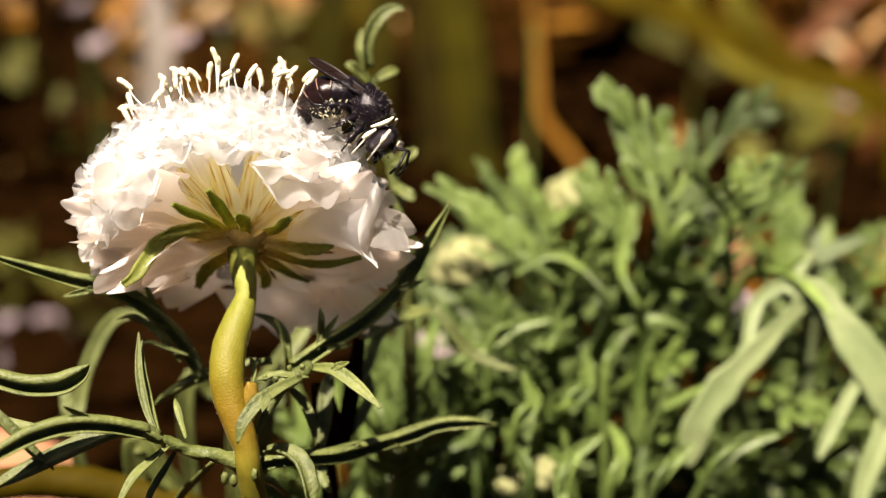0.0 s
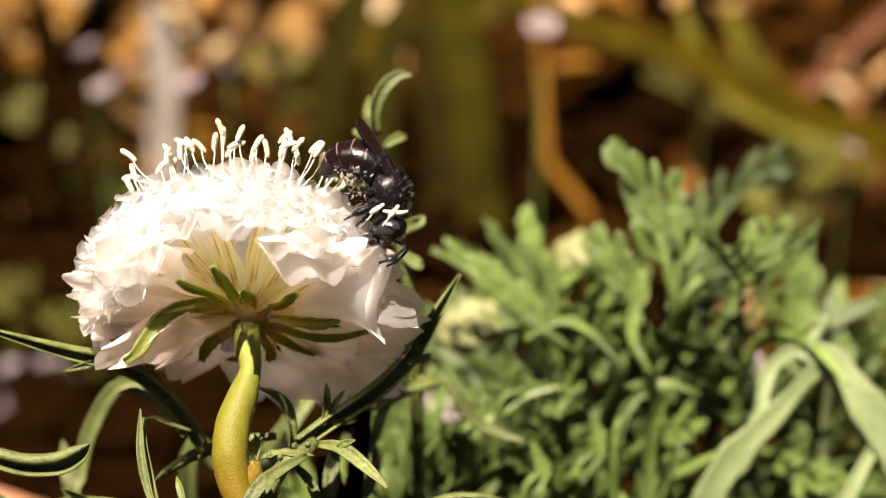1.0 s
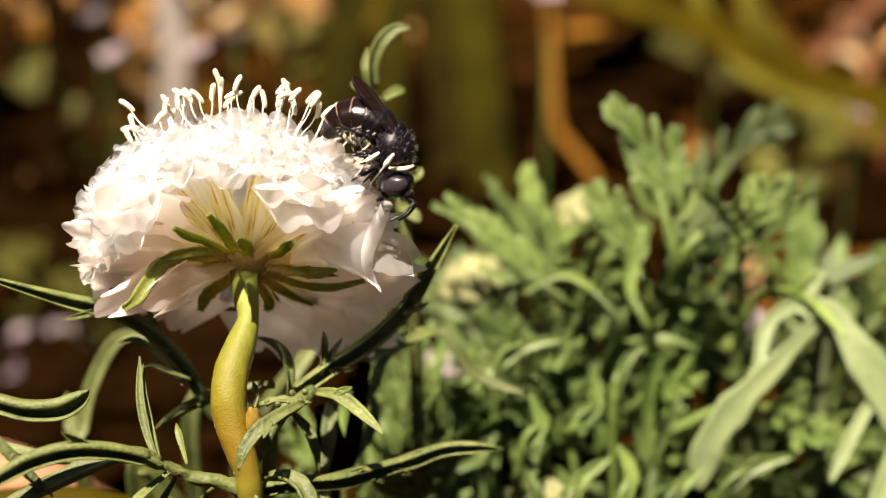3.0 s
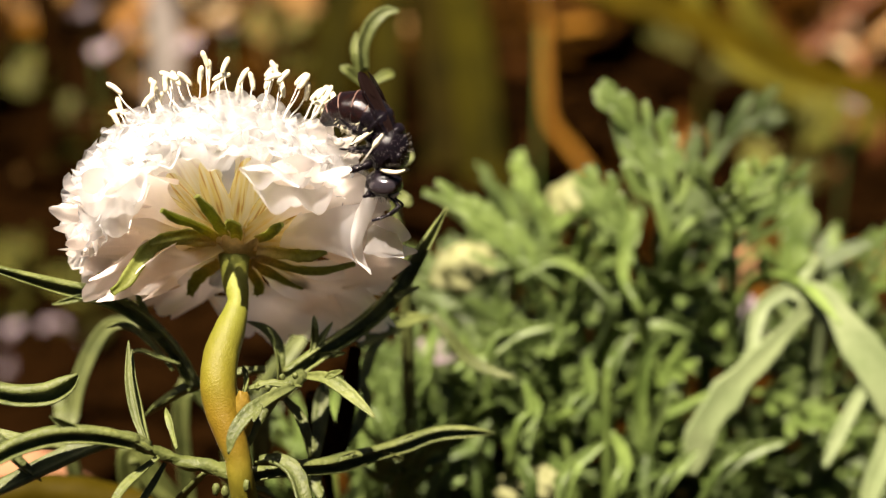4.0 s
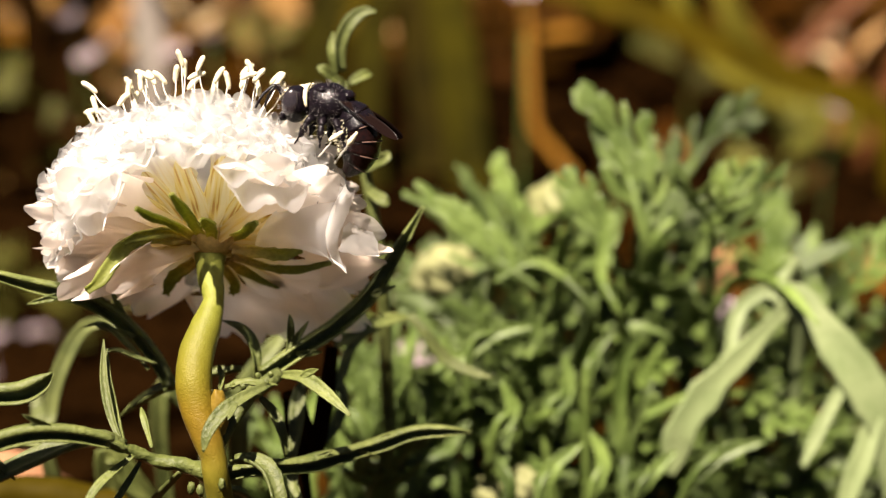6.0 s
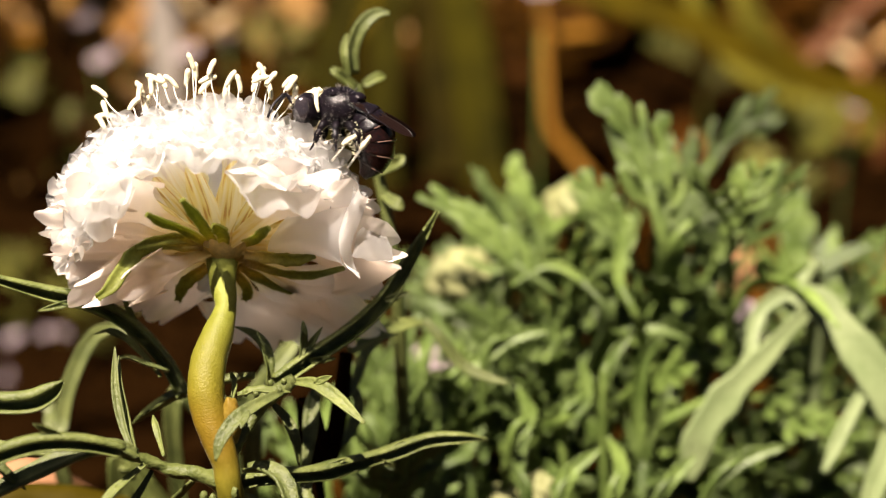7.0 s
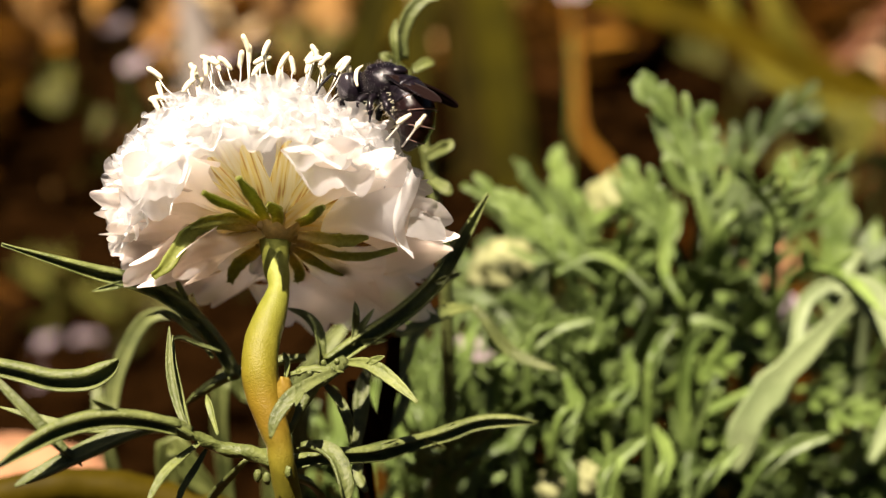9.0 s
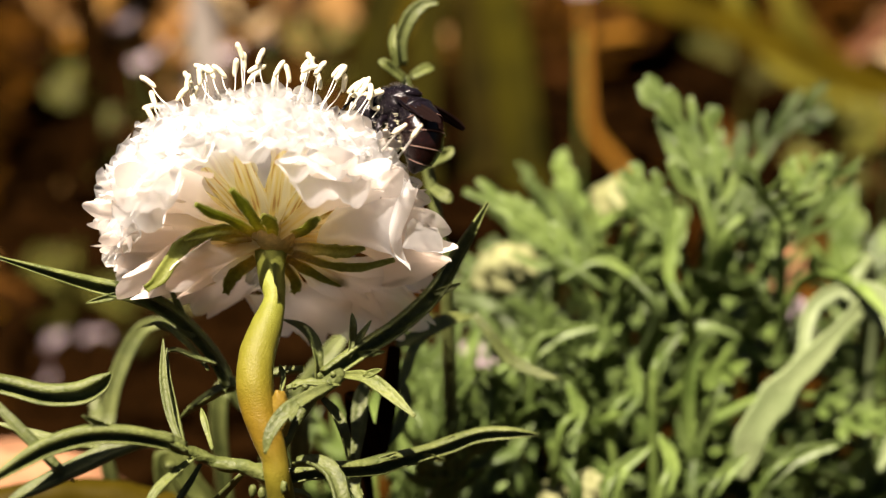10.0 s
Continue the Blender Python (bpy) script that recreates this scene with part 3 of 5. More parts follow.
def build_head():
    rng = random.Random(7)
    core = oval(2.9, 2.9, 2.3, 24, 10, (0, 0, 0.6), 0.12)
    head = part("flower_head", core, BRACT, PLANT, "domed white flower head seen from behind", HEAD)
    part("receptacle", oval(6.0, 6.4, 5.0, 28, 14, (-0.6, -1.0, 6.5), 0.1), PETAL_CUP, head)
    # large outer florets, whorl by whorl: count, meshes, foot height and radius, tilt, tilt added on the side turned to the stalk's bend
    outer = [mesh_of("ray_floret", petal(19.4, 5.9 + 0.5 * (k % 3), k * 1.7, 0.35, 1.2, 3, 0.12, 1.35), PETAL_OUTER) for k in range(7)]
    middle = [mesh_of("ray_floret", petal(15.6, 4.1, 20 + k * 1.3, 0.4, 1.8, 3, 0.1, 1.5, (0.42, 0.82), 62), PETAL) for k in range(6)]
    sides = [mesh_of("ray_floret", petal(17.4, 5.2, 80 + k * 1.6, 0.4, 1.6, 3, 0.2, 1.5, (0.35, 0.75), 30), PETAL_OUTER) for k in range(5)]
    upper = [mesh_of("ray_floret", petal(8.4, 3.6, 40 + k * 1.9, 0.6, 1.8, 3, 0.5, 0.8), PETAL_DISC) for k in range(6)]
    tongues = [mesh_of("tube_floret", petal(11.8, 1.5 + 0.25 * (k % 3), 90 + k * 2.3, -0.7, 0.3, 1, 0.1, 0.75, (0.1, 0.6)), PETAL_TUBE) for k in range(6)]
    whorls = ((8, outer, 0.2, 1.6, -7, 1, 12), (18, middle, 1.4, 2.0, 8, 32, 18), (15, tongues, 0.2, 1.6, 5, 12, 14), (15, upper, 4.6, 6.5, 34, 48, 6), (13, upper, 7.0, 6.0, 48, 66, 0))
    for count, pool, lift, foot, low, high, more in whorls:
        for k in range(count):
            az = 360 * (k + 0.5 * (1 < lift < 2) + 0.3 * (lift > 5)) / count + rng.uniform(-8, 8)
            near = 0.5 - 0.5 * math.cos(radians(az))
            el = rng.uniform(low, high) + more * near
            if (pool is outer and near > 0.9) or (pool is upper and (lift < 5 and near > 0.7 or near < 0.3)) or (pool is middle and near < 0.2):
                continue
            m = mm_pose(0, 0, lift, 0, 0, az) @ mm_pose(0, foot, 0, el, rng.uniform(-16, 16), rng.uniform(-6, 6))
            s = rng.uniform(0.92, 1.06) if pool is not tongues else rng.uniform(0.6, 1.02) * (0.45 + 0.55 * smooth_step(0.15, 0.6, near))
            name = "tube_floret" if pool is tongues else "ray_floret"
            part(name, rng.choice(sides if pool is middle and near < 0.8 else pool), PETAL, head, at=m @ Matrix.Diagonal((s, s, s, 1)))
    for az, el, size in ((64, 1, 1.08),):
        part("ray_floret", rng.choice(outer), PETAL, head, at=mm_pose(0, 0, 0.4, 0, 0, az) @ mm_pose(0, 1.6, 0, el, rng.uniform(-10, 10), 0) @ Matrix.Diagonal((size, size, size, 1)))
    # single florets that stand out from the rim: tip, width, roll
    out = (Matrix.Translation(BASE) @ HEAD_MM).inverted()
    for k, (tip, wide, roll) in enumerate((((-19.9, -2.0, 105.7), 0.6, 20), ((-18.9, -4.0, 102.5), 0.66, -15), ((-16.2, -6.0, 97.8), 0.62, 10), ((-10.3, -8.0, 99.1), 0.55, 25), ((-13.6, -3.0, 98.8), 0.6, -10), ((-17.6, -2.0, 109.0), 0.6, -25),
                                           ((-11.7, 9.0, 87.4), 0.62, 12), ((16.5, 9.0, 84.4), 0.8, -8), ((9.9, 11.0, 82.5), 0.9, 6), ((19.7, 4.0, 97.4), 0.7, 18))):
        y = out @ Vector(tip) - Vector((0, 0, 1.0))
        reach = y.length
        y.normalize()
        z = (Vector((0, 0, 1)) - y * y.z).normalized()
        turn = Matrix((y.cross(z), y, z)).transposed().to_4x4() @ pose(0, 0, 0, 0, roll, 0)
        m = Matrix.Translation(Vector((0, 0, 0.001))) @ turn @ Matrix.Diagonal((wide, reach / 19.0, 0.9, 1))
        part("ray_floret", outer[k % 7], PETAL, head, at=m)
    # limbs that turn down over the rim like shingles: polar angle, count, rise, first and last turn, size, gap over the stalk
    tilt = random.Random(19)
    limbs = [mesh_of("ray_floret", petal(6.9, 3.3 + 0.4 * (k % 3), 120 + k * 1.7, 0.5, 1.4, 3, 0.2, 1.2, (0.0, 0.6)), PETAL_DISC) for k in range(7)]
    for polar, count, rise, low, high, size, gap in ((52, 20, 28, -150, 60, 0.9, 0), (62, 22, 24, -150, 62, 1.0, 0), (72, 24, 20, -150, 64, 1.08, 0), (83, 22, 16, -118, 64, 1.12, 9), (92, 20, 14, -105, 46, 1.12, 27), (101, 17, 16, -80, -50, 1.1, 0)):
        for k in range(count):
            phi = (k + 0.5 * (polar % 2)) / count * 360 - 180 + tilt.uniform(-4, 4)
            if not low < phi < high or abs(phi + 3) < gap or (phi > 34 and polar > 80):
                continue
            f, q = radians(phi), radians(polar)
            at, d = on_dome((math.sin(q) * math.sin(f), -math.sin(q) * math.cos(f), math.cos(q)), -2.2 - 2.6 * smooth_step(30, 80, abs(phi)))
            down = Vector((math.cos(q) * math.sin(f), -math.cos(q) * math.cos(f), -math.sin(q)))
            g = radians(rise + 30 * smooth_step(35, 95, abs(phi)) + tilt.uniform(-9, 10))
            y = down * math.cos(g) + d * math.sin(g)
            z = d * math.cos(g) - down * math.sin(g)
            turn = Matrix((y.cross(z), y, z)).transposed().to_4x4() @ pose(0, 0, 0, 0, tilt.uniform(-18, 18), tilt.uniform(-14, 14))
            m = Matrix.Translation(at * MM) @ turn @ Matrix.Diagonal((*[size * tilt.uniform(0.88, 1.1)] * 3, 1))
            part("ray_floret", tilt.choice(limbs), PETAL, head, at=m)
    # one floret with a rolled, sunlit edge
    back = (Matrix.Translation(BASE) @ HEAD_MM).inverted()
    sheets = []
    for near_edge, far_edge in (([(16, -1.7, 108.2), (15.3, -4.2, 107.6), (14.4, -6.1, 106), (14, -6.9, 104.2), (14.4, -6.9, 101.8), (16.1, -6.5, 100.2)], [(16.9, 1, 106.8), (16.5, -0.6, 105.7), (15.7, -2.5, 104.2), (15.1, -3.2, 102.6), (15.2, -4.3, 101.3), (16.1, -6.1, 100)]),
                                ([(15.2, -6.6, 102.4), (16.6, -7.3, 102.1), (18.2, -6.9, 101.7), (19.8, -5.9, 101.4)], [(15.6, -1.8, 103.3), (16.7, 0, 103.6), (18.1, 0.4, 103.1), (19.5, -2.4, 101.9)])):
        near_edge, far_edge = [spline([back @ Vector(p) for p in e], 24) for e in (near_edge, far_edge)]
        verts, faces = [], []
        for i, (p, q) in enumerate(zip(near_edge, far_edge)):
            for j in range(13):
                v = j / 12
                verts.append(p.lerp(q, v) + Vector((0, -1, 0.35)) * (0.5 * max(0.0, 1 - v * 3) ** 2 - 0.5 * math.sin(v * math.pi)) + Vector((0, 0, 0.3)) * noise.noise(Vector((v * 3, i * 0.2, 2))))
        faces = [(i * 13 + j, i * 13 + j + 1, i * 13 + j + 14, i * 13 + j + 13) for i in range(24) for j in range(12)]
        sheets.append((verts, faces))
        if len(sheets) == 1:
            foot = spline([back @ Vector(p) for p in ((8.0, -3.6, 106.0), (6.0, -2.2, 103.0), (5.0, -0.4, 99.5))], 24)
            verts = [f.lerp(p, j / 14) + Vector((0, 0, 1.6)) * math.sin(math.pi * j / 14) + Vector((0, 0, 0.4)) * noise.noise(Vector((j * 0.3, i * 0.2, 7))) for i, (f, p) in enumerate(zip(foot, near_edge)) for j in range(15)]
            sheets.append((verts, [(i * 15 + j, i * 15 + j + 1, i * 15 + j + 16, i * 15 + j + 15) for i in range(24) for j in range(14)]))
    part("ray_floret", joined(*sheets), PETAL_DISC, head, "white floret with a rolled edge")
    # the small florets of the dome
    cups = [mesh_of("disc_floret", small_floret(k * 2.3), PETAL_CUP) for k in range(8)]
    total = 150
    for k in range(total):
        c = 1 - (k + 0.5) / total * 0.95
        a = k * 2.39996
        s = math.sqrt(1 - c * c)
        if s * math.sin(a) > 0.3 and k % 5 < 4:
            continue
        at, d = on_dome((s * math.cos(a), s * math.sin(a), c), rng.uniform(-0.5, 0.8))
        turn = d.to_track_quat("Z", "Y").to_matrix().to_4x4()
        turn = turn @ pose(0, 0, 0, rng.uniform(-22, 22), rng.uniform(-22, 22), rng.uniform(0, 360))
        m = Matrix.Translation(at * MM) @ turn @ Matrix.Diagonal((*[rng.uniform(0.85, 1.2)] * 3, 1))
        part("disc_floret", rng.choice(cups), PETAL, head, at=m)
    # stamens: a bent filament with an anther across its end
    away = Vector((0, math.cos(radians(30)), math.sin(radians(30))))
    rows = [(-38, 3.2, 5), (-40, 5.2, -65), (-35, 3.4, 10), (-31, 5.8, -30), (-29, 3.2, 60), (-24, 5.6, -10), (-22, 4.6, 80), (-18, 3.8, 10), (-16, 5.6, -25), (-14, 5.2, 20), (-11, 5.8, 5), (-8, 4.8, 40), (-4, 3.6, 10), (0, 5.0, 25), (4, 7.4, 35), (6, 6.4, -35), (8, 4.4, 5), (11, 5.4, 20), (14, 5.6, 12), (17, 6.4, 25), (20, 6.8, 10), (25, 4.8, 20)]
    rows += [(29, 5.4, 40), (32, 5.8, 15), (37, 4.6, 60), (-27, 4.0, 35), (-20, 5.0, -50), (-9, 6.2, -15), (-6, 4.0, 70), (2, 4.2, -20), (15, 4.6, -10), (19, 5.0, 45), (23, 5.6, -5), (27, 3.6, 10), (-26, 4.6, 30), (-13, 4.4, -40), (-2, 5.4, 15), (7, 5.0, 60), (10, 4.0, -30), (13, 6.0, 30), (18, 4.2, -20), (22, 4.6, 60), (26, 5.2, -30), (30, 4.4, 50)]
    for k, (lean, length, cross) in enumerate(rows):
        a = radians(lean + 7)
        n = Vector((math.sin(a), -0.5 * math.cos(a), 0.87 * math.cos(a))) + away * rng.uniform(-0.12, 0.3)
        at, d = on_dome(n, -0.5)
        length *= 0.84
        side = Vector((math.cos(a), 0, -math.sin(a))) * rng.uniform(-1.5, 1.5) + away * rng.uniform(-0.8, 0.8)
        end = at + d * (length + 0.6) + side
        stamen = part("stamen", tube([at - d, at + d * length * 0.3 + side * 0.1, at + d * length * 0.7 + side * 0.75, end], [0.085, 0.075, 0.07, 0.06], 12, 6), FILAMENT, head, "thin white filament with a cream anther")
        b = a + radians(cross)
        along = Vector((math.sin(b), -0.5 * math.cos(b), 0.87 * math.cos(b))) + away * rng.uniform(-0.4, 0.4)
        along.normalize()
        q = end + along * 0.25
        bend = d * 0.12
        part("anther", tube([q - along * 1.1, q - along * 0.7, q + bend, q + along * 0.7, q + along * 1.05],
                            [0.12, 0.29, 0.32, 0.33, 0.14], 12, 8, 0.15, k), ANTHER, stamen)
    for foot, mid, end, tip in ([(13.3, -3, 112.4), (14.6, -4.8, 114.4), (15.2, -5.5, 115.5), (16.2, -5.2, 116.1)], [(15.1, -4.3, 112.1), (16.3, -5.6, 114.1), (17.1, -6.6, 115.5), (17.8, -6.6, 116.5)]):
        foot, mid, end, tip = [back @ Vector(p) for p in (foot, mid, end, tip)]
        stamen = part("stamen", tube([foot, mid, end], [0.1, 0.085, 0.07], 10, 6), FILAMENT, head, "thin white filament with a cream anther")
        part("anther", tube([end * 1.5 - tip * 0.5, end, tip], [0.15, 0.31, 0.14], 12, 8, 0.15, 2), ANTHER, stamen)
    # bracts under the head, and the yellow florets' bases between them
    bracts = [([(-1.8, -1.3, 101.9), (-5.9, -3.1, 102.8), (-8.3, -4.8, 102.7), (-9.7, -7, 101.5), (-10.8, -8.7, 100.2), (-12, -10.1, 99.6)], 0.8), ([(-2.1, -0.6, 101), (-5.8, -1.2, 99.8), (-10.1, -1.6, 99), (-13.9, -1.1, 97.7), (-15.9, -0.3, 96.9)], 0.62), ([(-1.6, -2.1, 102.6), (-4.3, -3.8, 103.7), (-6.7, -4.9, 103.8), (-8.3, -6, 103.6)], 0.6), ([(-1.2, -3.5, 103.2), (-3.1, -6.1, 105.9), (-4.5, -8.5, 107.7), (-5.7, -10, 109.3)], 0.55), ([(-0.3, -3.8, 103.6), (-0.5, -6.9, 106.5), (-1, -9.1, 109), (-1.8, -10.3, 111)], 0.62), ([(1, -4, 103.3), (1.3, -5.5, 104.8), (1.2, -7, 106.2), (0.8, -7.8, 107)], 0.7)]
    bracts += [([(3.2, -3.1, 102.8), (4.8, -5.7, 104.4), (5.8, -7.2, 105.8), (6.7, -7.9, 106.7)], 0.55), ([(2.7, -0.9, 100.4), (6.1, -1.1, 100), (8.7, -1.2, 99.8), (10.7, -1, 100.3)], 0.68), ([(2.4, 0.6, 98.9), (6.3, 1.7, 96.8), (10.0, 1.5, 96.6), (13.8, 1, 97.7)], 0.5), ([(1.7, 1.2, 97.9), (4.1, 3.2, 95.1), (6.7, 3.7, 93.8), (7.9, 4.5, 93.1)], 0.6), ([(-2, 1.2, 97.9), (-4.2, 2.5, 95.9), (-5.5, 2.9, 94.5), (-6.5, 4, 92.1)], 0.72), ([(1.2, 0.9, 97.2), (1.9, 3, 94.5), (2, 3.5, 93.3), (1.4, 4, 92.1)], 0.6)]
    for k, (pts, half) in enumerate(bracts):
        pts = [back @ Vector(p) for p in pts]
        part("bract", blade(pts, half * 1.12, (0, -0.5, -0.6), 0.2, 0.6, 20, base=0.85, tip=0.45, seed=k, wave=0.3, belly=0.6), BRACT, head)


build_head()

# ---- the bee ----
def mm_like(at, pitch):
    """A place in millimetres with a turn about y."""
    return Matrix.Translation(at) @ pose(0, 0, 0, 0, pitch, 0)


def build_bee():
    """The bee with its thorax at the origin, its head to +x and its back to +z."""
    rng = random.Random(3)
    bee = thing("bee", (0, 0, 0), "black solitary bee with smoky wings and pale hair bands", "bee")
    part("thorax", joined(oval(2.9, 2.4, 2.4, 28, 18, (0.0, 0, 0), 0.06), oval(0.9, 1.4, 0.7, 14, 8, (-2.0, 0, 1.2), 0.1)), CUTICLE, bee, "pitted black thorax")
    head = part("head", joined(oval(1.6, 2.2, 2.1, 24, 16, (3.7, 0, -0.5), 0.05), oval(0.5, 0.9, 0.7, 12, 8, (4.9, 0, -1.9))), CUTICLE, bee, "broad black head")
    for side in (1, -1):
        part("eye", moved(oval(0.95, 0.5, 1.5, 18, 14), Matrix.Translation((4.0, side * 1.85, -0.3))), EYE, head, "glossy black eye")
        part("antenna", tube([(5.2, side * 0.5, 0.2), (6.1, side * 0.9, 1.3), (6.5, side * 1.1, 1.0), (7.3, side * 1.7, -0.1), (7.7, side * 2.2, -1.4)],
                             [0.16, 0.13, 0.17, 0.17, 0.14], 22, 8), CUTICLE, head)
        part("mandible", tube([(4.9, side * 0.9, -1.9), (5.2, side * 0.6, -2.6), (5.1, side * 0.1, -2.9)], [0.28, 0.2, 0.06], 8, 8), CUTICLE, head)
        # legs
        for k, (x, reach, back) in enumerate(((1.3, 1.5, 1.0), (0.2, 1.8, -0.2), (-1.0, 1.9, -1.6))):
            hip = Vector((x, side * 1.4, -1.8))
            knee = hip + Vector((back * 0.5, side * reach * 0.75, -0.5))
            shin = knee + Vector((back * 0.5, side * 0.1, -1.5))
            toe = shin + Vector((back * 0.5, side * 0.3, -0.9))
            leg = part("leg", joined(tube([hip, (hip + knee) / 2 + Vector((0, 0, 0.25)), knee], [0.42, 0.5, 0.36], 8, 8),
                                     tube([knee, (knee + shin) / 2, shin], [0.33, 0.46 + 0.16 * (k == 2), 0.26], 8, 8),
                                     tube([shin, (shin + toe) / 2, toe], [0.2, 0.15, 0.1], 8, 6)), CUTICLE, bee)
            hairs = []
            for _ in range(26 if k == 2 else 12):
                p = knee.lerp(shin, rng.random())
                d = Vector((rng.uniform(-1, 1), side * rng.uniform(0.1, 1), rng.uniform(-1, 0.4))).normalized()
                hairs.append(tube([p, p + d * 0.5, p + d * rng.uniform(0.7, 1.0)], [0.03, 0.025, 0.01], 2, 3))
            part("leg_hair", joined(*hairs), HAIR_PALE, leg)
        # wings: a long fore wing over a shorter hind wing
        for name, length, half, lift, spread in (("fore_wing", 9.8, 0.9, 0.45, 7), ("hind_wing", 7.0, 0.75, 0.1, 10)):
            nu, nv = 18, 8
            verts, faces = [], []
            for i in range(nu + 1):
                u = i / nu
                w = half * min(1, 0.22 + 1.15 * u) * (1 if u < 0.72 else math.sqrt(max(0.0, 1 - ((u - 0.72) / 0.285) ** 2)))
                for j in range(nv + 1):
                    v = j / nv * 2 - 1
                    z = 0.10 * math.sin(j * 2.4 + u * 2) * (1 - u * 0.4) - 0.3 * u * u + 0.12 * v
                    verts.append((-u * length, v * w - side * 0.5 * u * half, z))
            for i in range(nu):
                for j in range(nv):
                    a = i * (nv + 1) + j
                    faces.append((a, a + 1, a + nv + 2, a + nv + 1))
            vein = [tube([(0, side * half * 0.22, 0.02), (-length * 0.4, side * half * 0.4, 0.05), (-length * 0.8, side * half * 0.38, -0.1)], [0.11, 0.09, 0.04], 12, 6)]
            wing = part(name, (verts, faces), WING, bee, "smoky brown translucent wing")
            part("wing_vein", joined(*vein), CUTICLE, wing)
            wing.matrix_basis = mm_pose(0.4, side * 1.5, 1.45 + lift * 0.5, side * -38, -27, side * -spread)
            if name == "fore_wing":
                part("wing_base", oval(0.5, 0.42, 0.35, 12, 8, (0.7, side * 1.75, 1.5)), CUTICLE, bee)
    # pale hair collar and scattered thorax hair
    hairs = []
    for _ in range(190):
        d = Vector((rng.gauss(0, 1), rng.gauss(0, 1), rng.gauss(0.3, 1))).normalized()
        p = Vector((d.x * 2.85, d.y * 2.35, d.z * 2.35))
        if d.x < -0.75:
            continue
        e = (d + Vector((rng.uniform(-0.5, 0.5), rng.uniform(-0.5, 0.5), rng.uniform(-0.5, 0.5)))).normalized()
        hairs.append(tube([p, p + e * 0.2, p + e * rng.uniform(0.3, 0.6)], [0.02, 0.016, 0.007], 2, 3))
    part("thorax_hair", joined(*hairs), HAIR_GREY, bee, "sparse grey hair")
    for side in (1, -1):
        part("shoulder_lobe", tube([(2.25, side * 0.9, 2.0), (2.45, side * 1.7, 1.35), (2.35, side * 2.1, 0.4), (2.1, side * 2.15, -0.5)], [0.12, 0.24, 0.25, 0.14], 16, 10, 0.1), ANTHER, bee, "cream shoulder lobe")
    part("face_patch", moved(oval(0.24, 0.7, 0.85, 16, 12, lump=0.1), mm_like((5.2, 0, 0.45), -32)), ANTHER, head, "cream patch on the face")
    # cream hair on the face and short silvery hair on the flanks
    face = []
    for _ in range(50):
        d = Vector((rng.uniform(0.35, 1), rng.uniform(-0.6, 0.6), rng.uniform(-0.4, 0.95))).normalized()
        p = Vector((4.0 + d.x * 1.45, d.y * 2.1, -0.5 + d.z * 1.95))
        e = (d + Vector((0.2, rng.uniform(-0.3, 0.3), rng.uniform(-0.2, 0.6)))).normalized()
        face.append(tube([p, p + e * 0.25, p + e * rng.uniform(0.35, 0.6)], [0.035, 0.03, 0.01], 2, 3))
    part("face_hair", joined(*face), HAIR_GREY, head, "pale hair on the face")
    flank = []
    for _ in range(150):
        side = rng.choice((-1, 1))
        d = Vector((rng.uniform(-0.7, 0.8), side * rng.uniform(0.5, 1), rng.uniform(-0.9, 0.5))).normalized()
        p = Vector((d.x * 2.85, d.y * 2.35, d.z * 2.35))
        e = (d * 0.6 + Vector((-0.8, rng.uniform(-0.4, 0.4), rng.uniform(-0.5, 0.3)))).normalized()
        flank.append(tube([p, p + e * 0.2, p + e * rng.uniform(0.25, 0.5)], [0.016, 0.013, 0.006], 2, 3))
    part("flank_hair", joined(*flank), HAIR_GREY, bee, "silvery grey hair on the flanks")
    # abdomen: overlapping rings on an arc that bends towards the belly
    turn, length, first = radians(105), 8.2, radians(28)
    radii = [1.5, 2.3, 2.55, 2.55, 2.3, 1.7, 0.6]
    rad = length / turn

    def ring_at(u, r):
        a = turn * u + first
        c = Vector((-1.7 - rad * (math.sin(a) - math.sin(first)), 0, -0.3 - rad * (math.cos(first) - math.cos(a))))
        n = Vector((-math.sin(a), 0, math.cos(a)))
        return [c + Vector((0, math.cos(q), 0)) * r * 1.04 + n * math.sin(q) * r * 0.93 for q in [2 * math.pi * j / 26 for j in range(26)]]

    abdomen = part("abdomen", sweep(None, [ring_at(u / 24, 0.9 * float(np.interp(u / 24 * 6, range(7), radii))) for u in range(25)]), CUTICLE, bee, "banded black abdomen curled under")
    for k in range(6):
        rings = []
        for i in range(7):
            u = (k + i / 6 * 1.12) / 6
            r = float(np.interp(min(u, 1.0) * 6, range(7), radii)) + 0.13 * (i / 6) ** 2 - 0.02
            rings.append(ring_at(min(u, 1.02), r if i < 6 else r - 0.12))
        seg = part("segment", sweep(None, rings), CUTICLE if k < 2 else CUTICLE_RED, abdomen)
        if 0 < k < 5:
            u = (k + 1.05) / 6
            r = float(np.interp(u * 6, range(7), radii))
            verts, faces = [], []
            for i, (du, dr) in enumerate(((-0.005, 0.05), (-0.003, 0.105), (0.004, 0.105), (0.006, 0.03))):
                ring = ring_at(u + du, r + dr)
                verts += [tuple(ring[j]) for j in range(1, 13)]
                if i:
                    faces += [(i * 12 + j - 12, i * 12 + j - 11, i * 12 + j + 1, i * 12 + j) for j in range(11)]
            part("pale_band", (verts, faces), BAND, seg)
    brush = []
